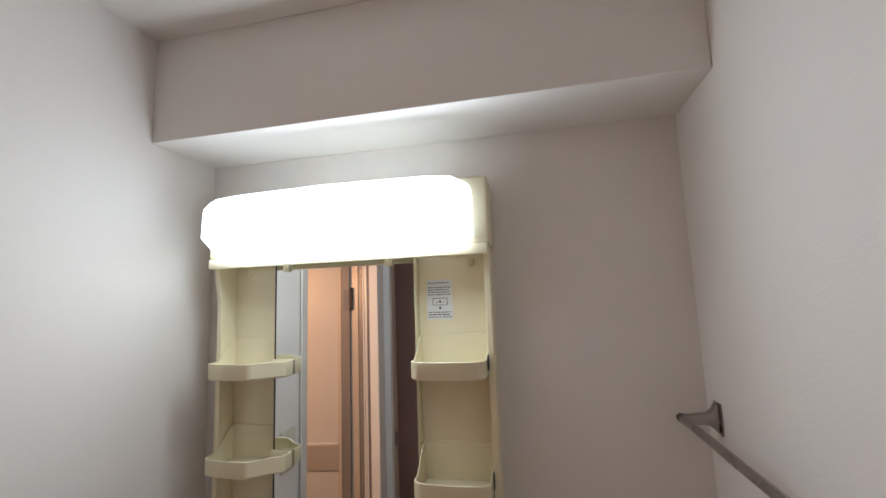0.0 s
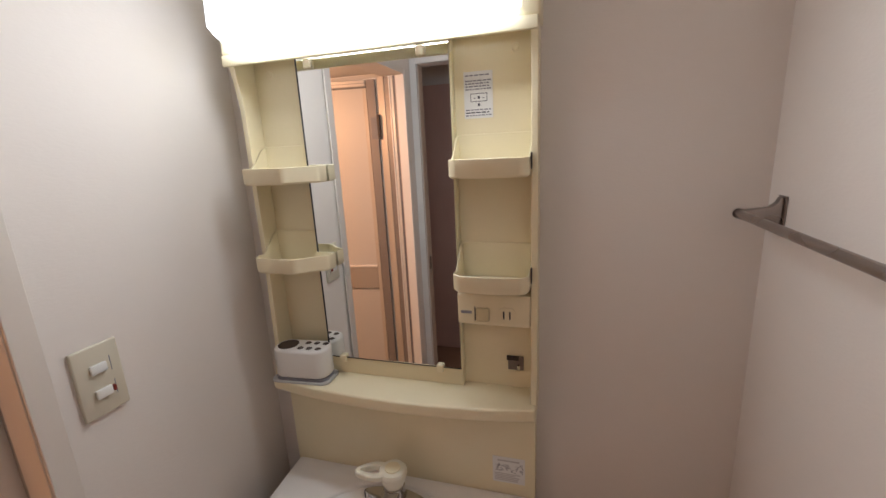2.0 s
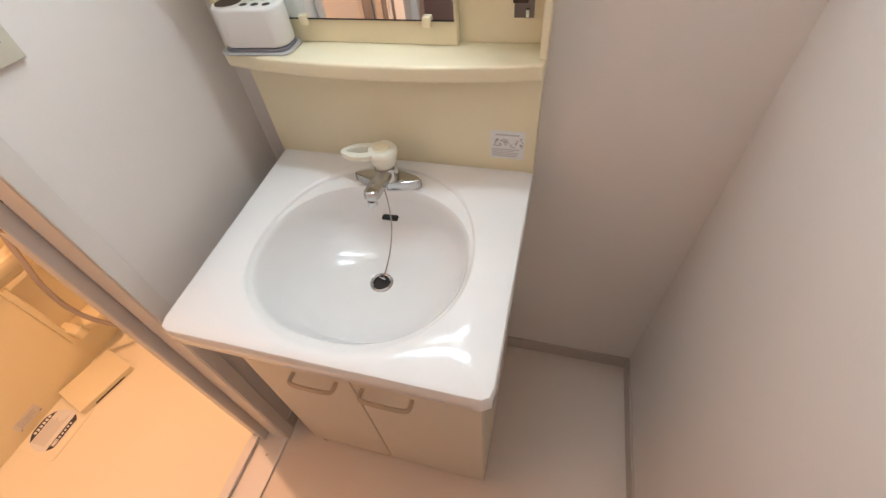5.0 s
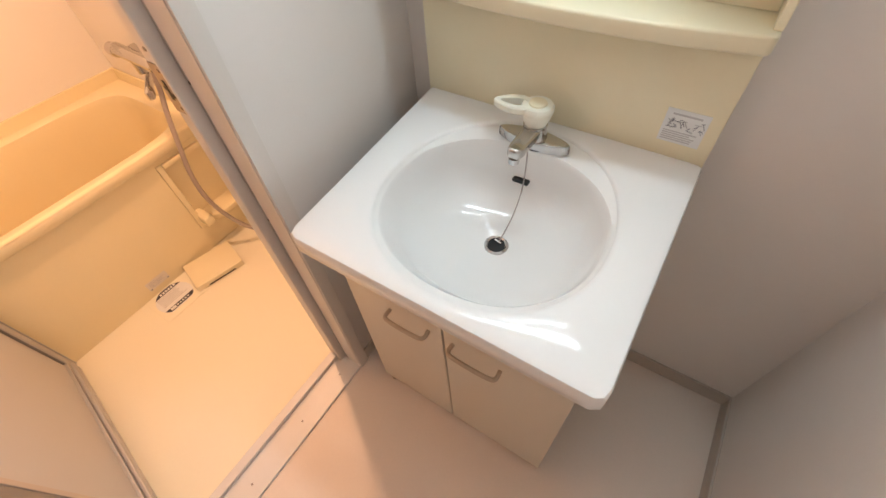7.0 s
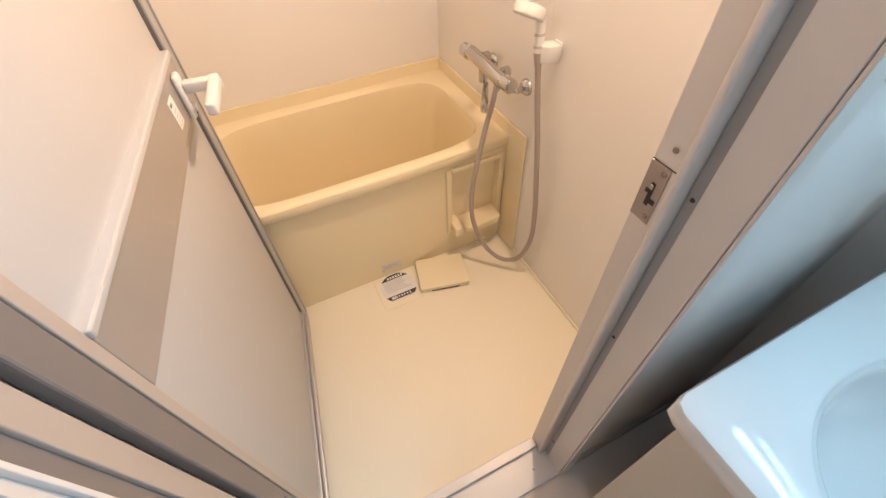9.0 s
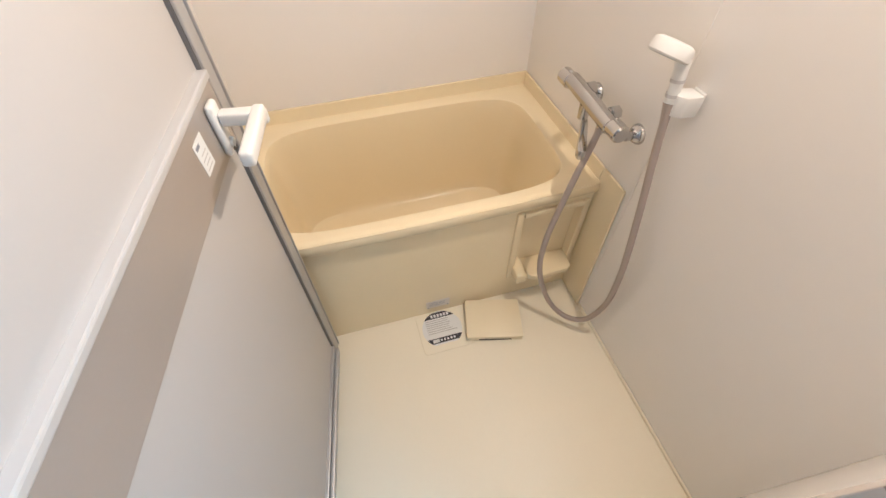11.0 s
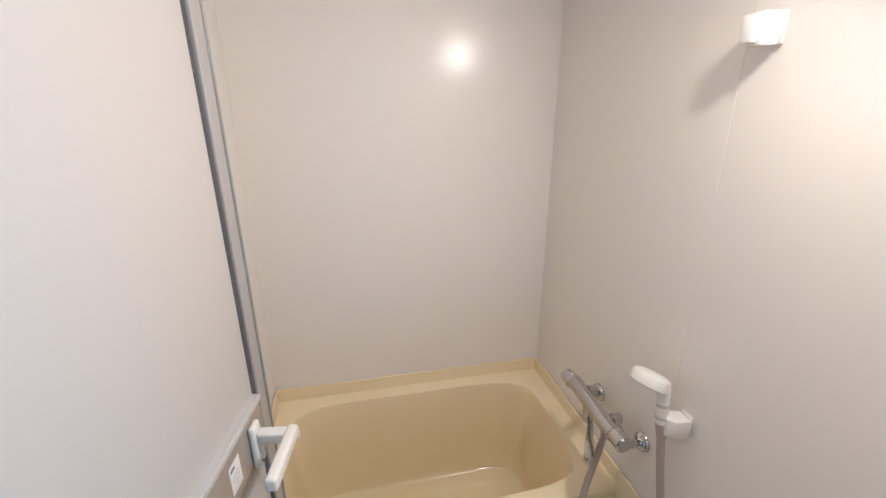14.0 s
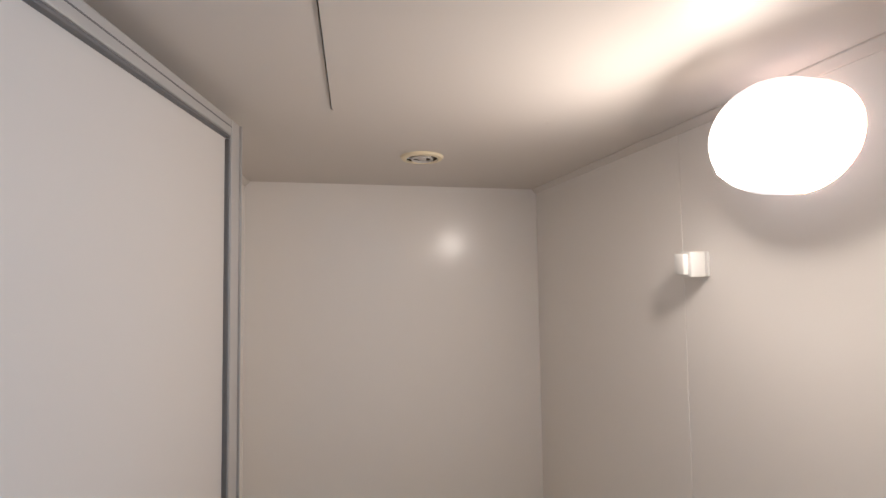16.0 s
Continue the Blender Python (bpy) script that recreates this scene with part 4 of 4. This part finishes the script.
part("dark_edge", box(0.1992, 0.2028, -0.0364, -0.0315, 1.130, 1.797), MIRROR_EDGE, glass)
part("dark_edge", box(0.203, 0.523, -0.0362, -0.0315, 1.1275, 1.1297), MIRROR_EDGE, glass)
for x, z in ((0.238, 1.131), (0.476, 1.131), (0.230, 1.778), (0.470, 1.778)):
    part("mirror_clip", box(x - 0.008, x + 0.008, -0.045, -0.0364, z - 0.012, z + 0.006, 0.003), CREAM, glass, "", True)
hood = part("lamp_hood", box(UX0, UX1 + 0.004, -0.088, -0.001, 1.7965, 1.930, 0.006, 3), CREAM, unit, "cream lamp housing", True)
LX0, LX1 = 0.072, 0.660
part("hood_lip", box(UX0 + 0.004, UX1, -0.0935, -0.086, 1.7755, 1.7962, 0.002), CREAM, hood, "", True)
b = bmesh.new()
rows = []
for x, z0, z1, y in ((LX0, 1.834, 1.917, -0.104), (LX0 + 0.008, 1.828, 1.922, -0.126), (LX0 + 0.035, 1.809, 1.926, -0.136), (0.165, 1.807, 1.928, -0.143), (0.37, 1.806, 1.930, -0.150), (0.575, 1.806, 1.929, -0.144), (LX1 - 0.035, 1.806, 1.926, -0.138), (LX1 - 0.006, 1.808, 1.912, -0.122), (LX1, 1.811, 1.903, -0.100)):
    rows.append([b.verts.new(p) for p in ((x, -0.0885, z0), (x, y + 0.016, z0), (x, y, z0 + 0.012), (x, y + 0.004, z1 - 0.02), (x, y + 0.022, z1), (x, -0.0885, z1))])
sections = [[v.co.copy() for v in ring] for ring in rows]
b.free()


def cover_part(name, spans, faces, material, label):
    """A run of the cover between the sections in spans, with the chosen faces of its profile."""
    b = bmesh.new()
    for k in spans:
        v0, v1 = [b.verts.new(p) for p in sections[k]], [b.verts.new(p) for p in sections[k + 1]]
        for q in faces:
            b.faces.new((v0[q], v1[q], v1[q + 1], v0[q + 1]))
        if 1 in faces and k == 0:
            b.faces.new(v0)
        if 1 in faces and k == len(sections) - 2:
            b.faces.new(v1[::-1])
    bmesh.ops.remove_doubles(b, verts=b.verts, dist=1e-5)
    for v in [v for v in b.verts if not v.link_faces]:
        b.verts.remove(v)
    return part(name, b, material, hood, label, True)


# full glow only right of the middle, turned down towards wall, beam and lip
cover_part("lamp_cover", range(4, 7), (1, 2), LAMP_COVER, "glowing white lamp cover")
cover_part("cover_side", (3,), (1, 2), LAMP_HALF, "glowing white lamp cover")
cover_part("cover_side", (1, 2), (1, 2), LAMP_DIM, "left side of the lamp cover, glow set low to spare the wall")
cover_part("cover_end", (0,), (0, 1, 2, 3, 4), LAMP_END, "end of the lamp cover, glow set low to spare the wall")
cover_part("cover_end", (7,), (0, 1, 2, 3, 4), LAMP_DIM, "end of the lamp cover, glow set low to spare the wall")
cover_part("cover_bottom", range(1, 7), (0,), LAMP_BOTTOM, "underside of the lamp cover, glow set low to spare the lip")
cover_part("cover_top", range(1, 7), (3, 4), LAMP_DIM, "upper side of the lamp cover, glow set low to spare the beam")


def tray(name, xs, y_back, z, mirrored):
    """A shallow tray: floor, rim all round and a raised back."""
    x0, x1 = xs
    t = thing(name, ((x0 + x1) / 2, y_back, z), "removable cream plastic tray hooked into the mirror cabinet niche", "tray", group="trays of the mirror cabinet")
    def arc(cx, cy, r, a0, a1, n=5):
        return [(cx + r * math.cos(radians(a0 + (a1 - a0) * k / n)), cy + r * math.sin(radians(a0 + (a1 - a0) * k / n))) for k in range(n + 1)]

    out = [(x0, y_back), (x0, -0.030), (x0, -0.050), (x0 + 0.001, -0.072), *arc(x0 + 0.022, -0.088, 0.021, 180, 262)]
    if mirrored:
        out += [((x0 + x1) / 2 - 0.02, -0.112), *arc(x1 - 0.064, -0.092, 0.020, 270, 315), (x1 - 0.020, -0.080), *arc(x1 - 0.010, -0.064, 0.010, 300, 360, 3), (x1, -0.0400), (x1 - 0.046, -0.0390), (x1 - 0.049, -0.030), (x1 - 0.049, -0.022), (x1 - 0.052, y_back), (x1 - 0.062, y_back)]
    else:
        out += [((x0 + x1) / 2, -0.113), *arc(x1 - 0.022, -0.088, 0.021, 278, 360), (x1 - 0.001, -0.072), (x1, -0.050), (x1, -0.030), (x1, y_back)]
    cxx, cyy = (x0 + x1) / 2, -0.062

    def top(p):
        k = min(1, max(0, (p[1] + 0.070) / 0.055))
        return z + 0.034 + (0 if mirrored and p[0] > x1 - 0.058 else 0.044) * k * k * (3 - 2 * k)

    def shrink(p, d):
        dx, dy = cxx - p[0], cyy - p[1]
        return (p[0] + math.copysign(min(d, abs(dx)), dx), p[1] + math.copysign(min(d, abs(dy)), dy))

    b = bmesh.new()
    rings = [[(*shrink(p, 0.003), z) for p in out], [(*p, z + 0.004) for p in out], [(*p, top(p) - 0.001) for p in out], [(*shrink(p, 0.001), top(p)) for p in out], [(*shrink(p, 0.003), top(p) - 0.001) for p in out], [(*shrink(p, 0.006), z + 0.006) for p in out]]
    loops = [[b.verts.new(p) for p in ring] for ring in rings]
    for l0, l1 in zip(loops, loops[1:]):
        for k in range(len(out)):
            b.faces.new((l0[k], l0[(k + 1) % len(out)], l1[(k + 1) % len(out)], l1[k]))
    b.faces.new(loops[0][::-1])
    b.faces.new(loops[-1])
    part("bin", b, CREAM, t, "", True)
    bx0, bx1 = (x0 + 0.010, x1 - 0.056) if mirrored else (x0 + 0.010, x1 - 0.010)
    if not mirrored:
        part("pivot_slot", box(x1 + 0.0002, x1 + 0.0016, -0.072, -0.050, z + 0.012, z + 0.040, 0.0004), BLACK, t, "dark pivot slot")
    part("liner", box(bx0, bx1, -0.098, y_back - 0.008, z + 0.0062, z + 0.0075), CREAM, t)
    return t


tray("tray", (0.081, 0.247), -0.013, 1.541, True)
tray("tray", (0.081, 0.247), -0.013, 1.352, True)
tray("tray", (0.528, 0.674), -0.013, 1.543, False)
tray("tray", (0.528, 0.674), -0.013, 1.330, False)

outlet = part("outlet_block", box(0.5265, 0.6730, -0.060, -0.0125, 1.246, 1.312, 0.004, 3), CREAM, unit, "cream switch and outlet block", True)
part("switch_knob", box(0.566, 0.592, -0.064, -0.0603, 1.256, 1.284, 0.003), CREAM_DARK, outlet, "", True)
part("switch_slot", box(0.562, 0.564, -0.0608, -0.0602, 1.256, 1.286), BLACK, outlet)
part("maker_mark", box(0.534, 0.556, -0.0606, -0.0602, 1.270, 1.276), INK_GREY, outlet)
plate2 = part("outlet_plate", prism(rounded(0.609, 0.645, 1.2555, 1.2865, 0.013, 6), -0.062, -0.0603, "y"), CREAM, outlet)
for x in (0.621, 0.633):
    part("outlet_slot", box(x - 0.0014, x + 0.0014, -0.0626, -0.0618, 1.263, 1.279), BLACK, plate2)
hook = thing("small_hook", (0.640, -0.013, 1.14), "small dark metal hook clip in the mirror cabinet niche", "hook")
part("plate", box(0.622, 0.655, -0.016, -0.0125, 1.128, 1.160, 0.001), STEEL, hook)
part("cap", box(0.620, 0.645, -0.021, -0.0162, 1.152, 1.162, 0.001), BROWN_HOLE, hook)
part("arm", tube([(0.645, -0.016, 1.136), (0.646, -0.026, 1.134), (0.646, -0.028, 1.146)], 0.003, 8), CHROME, hook)

lab1 = thing("instruction_label", (0.575, -0.013, 1.6), "white printed instruction label inside the mirror cabinet niche", "label")
part("paper", box(0.5445, 0.5995, -0.0132, -0.0125, 1.650, 1.734), LABEL, lab1)
rnd = random.Random(5)
for z in (1.727, 1.7175, 1.7125, 1.7075, 1.7025, 1.6655, 1.6605, 1.6555):
    x = 0.5475
    while x < 0.594:
        w = rnd.uniform(0.003, 0.009)
        part("word", box(x, min(x + w, 0.5965), -0.0137, -0.0134, z - 0.0011, z + 0.0011), INK_GREY if z != 1.6605 else INK, lab1)
        x += w + 0.0018
for x0, x1, z0, z1 in ((0.557, 0.589, 0.0, 0.001), (0.557, 0.589, 0.014, 0.015), (0.557, 0.558, 0.001, 0.014), (0.588, 0.589, 0.001, 0.014), (0.571, 0.575, 0.005, 0.010), (0.571, 0.575, -0.008, -0.003), (0.563, 0.569, 0.006, 0.0068), (0.578, 0.584, 0.006, 0.0068)):
    part("diagram_line", box(x0, x1, -0.0137, -0.0134, 1.680 + z0, 1.680 + z1), INK, lab1)

lab2 = thing("splashback_sticker", (0.625, -0.045, 0.89), "white printed sticker on the splashback above the basin", "sticker")
part("paper", box(0.589, 0.660, -0.0452, -0.0445, 0.863, 0.929), LABEL, lab2)
rnd = random.Random(9)
for k in range(5):
    z = 0.868 + 0.0042 * k
    part("text_line", box(0.593, 0.650 - rnd.uniform(0, 0.012), -0.0456, -0.0453, z, z + 0.0022), PRINT, lab2)
part("text_line", box(0.600, 0.648, -0.0456, -0.0453, 0.918, 0.9215), PRINT, lab2)
for k in range(34):
    x, z = 0.594 + 0.058 * rnd.random(), 0.892 + 0.020 * rnd.random()
    a, l = rnd.uniform(-1.5, 1.5), rnd.uniform(0.006, 0.014)
    p, q = Vector((x, -0.0454, z)), Vector((min(0.657, x + l * math.cos(a)), -0.0454, min(0.914, max(0.891, z + l * math.sin(a)))))
    part("drawing_line", tube([p, q], 0.0006, 5), INK_GREY if k % 3 else GREY_PLASTIC, lab2)

# ---- toothbrush stand ----
stand = thing("toothbrush_stand", (0.15, -0.07, SZ), "white plastic toothbrush and cup stand on a grey dish", "toothbrush stand")
TURNED[stand.name] = Matrix.Translation((0.150, -0.064, SZ)) @ Matrix.Rotation(radians(4), 4, "Z") @ Matrix.Scale(0.92, 4)
part("dish", prism(rounded(-0.082, 0.078, -0.042, 0.036, 0.02), 0.0004, 0.005, "z", 0.0015), GREY_PLASTIC, stand, "grey base dish", True)
part("dish_rim", prism(rounded(-0.072, 0.070, -0.036, 0.031, 0.02), 0.0052, 0.012, "z", 0.0015), INK_GREY, stand, "", True)
bodyt = part("body", prism(rounded(-0.074, 0.072, -0.038, 0.033, 0.030, 7), 0.0122, 0.088, "z", 0.008, 4), WHITE_PLASTIC, stand, "", True)
part("cup_hole", lathe([(0, 0.0008), (0.0245, 0.0008), (0.0265, 0.0)], (-0.040, -0.003, 0.0882), (0, 0, 1), 28), BROWN_HOLE, bodyt, "dark cup hole")
for x in (0.002, 0.026, 0.050):
    for y in (-0.018, 0.012):
        part("brush_hole", lathe([(0, 0.0008), (0.0068, 0.0008), (0.008, 0.0)], (x + (0.006 if y > 0 else 0), y, 0.0882), (0, 0, 1), 18), BROWN_HOLE, bodyt)

# ---- switch plate, towel bar ----
sw = thing("light_switch", (0.0, -0.3985, 1.254), "grey-beige wall switch plate with two white rockers", "light switch")
part("plate", box(0.0003, 0.0075, -0.4345, -0.3625, 1.194, 1.315, 0.0028, 3), SWITCH_PLATE, sw, "", True)
for z in (1.276, 1.233):
    r = part("rocker", box(0.0077, 0.0135, -0.413, -0.388, z - 0.008, z + 0.008, 0.0018), WHITE_PLASTIC, sw, "white rocker", True)
    part("rocker_slot", box(0.0074, 0.0079, -0.3805, -0.379, z - 0.013, z + 0.013), INK_GREY, r)
part("pilot_lamp", box(0.0077, 0.0142, -0.3875, -0.3825, 1.228, 1.238, 0.001), mat("pilot_red", (0.25, 0.03, 0.02), 0.3), sw, "small dark red pilot lamp")

rail = thing("towel_rail", (W, -0.5, 1.49), "steel towel bar on brackets along the side wall", "towel rail")
for y in (-0.052, -0.900):
    s = 1 if y > -0.5 else -1
    br = part("bracket", prism([(W - 0.003, 1.496), (W - 0.007, 1.497), (W - 0.011, 1.488), (W - 0.020, 1.481), (W - 0.056, 1.477), (W - 0.064, 1.471), (W - 0.060, 1.462), (W - 0.020, 1.462), (W - 0.011, 1.455), (W - 0.003, 1.449)], y - 0.008, y + 0.008, "y", 0.002), STEEL, rail, "", True)
    part("wall_flange", box(W - 0.0032, W - 0.0005, y - 0.014, y + 0.014, 1.446, 1.499, 0.001), STEEL, br)
    part("end_cap", lathe([(0, 0.007), (0.007, 0.005), (0.0085, 0.0), (0.0085, -0.004)], (W - 0.058, y + s * 0.0085, 1.470), (0, s, 0), 18), STEEL, br, "", True)
part("bar", tube([(W - 0.058, -0.0435, 1.470), (W - 0.058, -0.9085, 1.470)], 0.0068, 18), STEEL, rail, "", True)
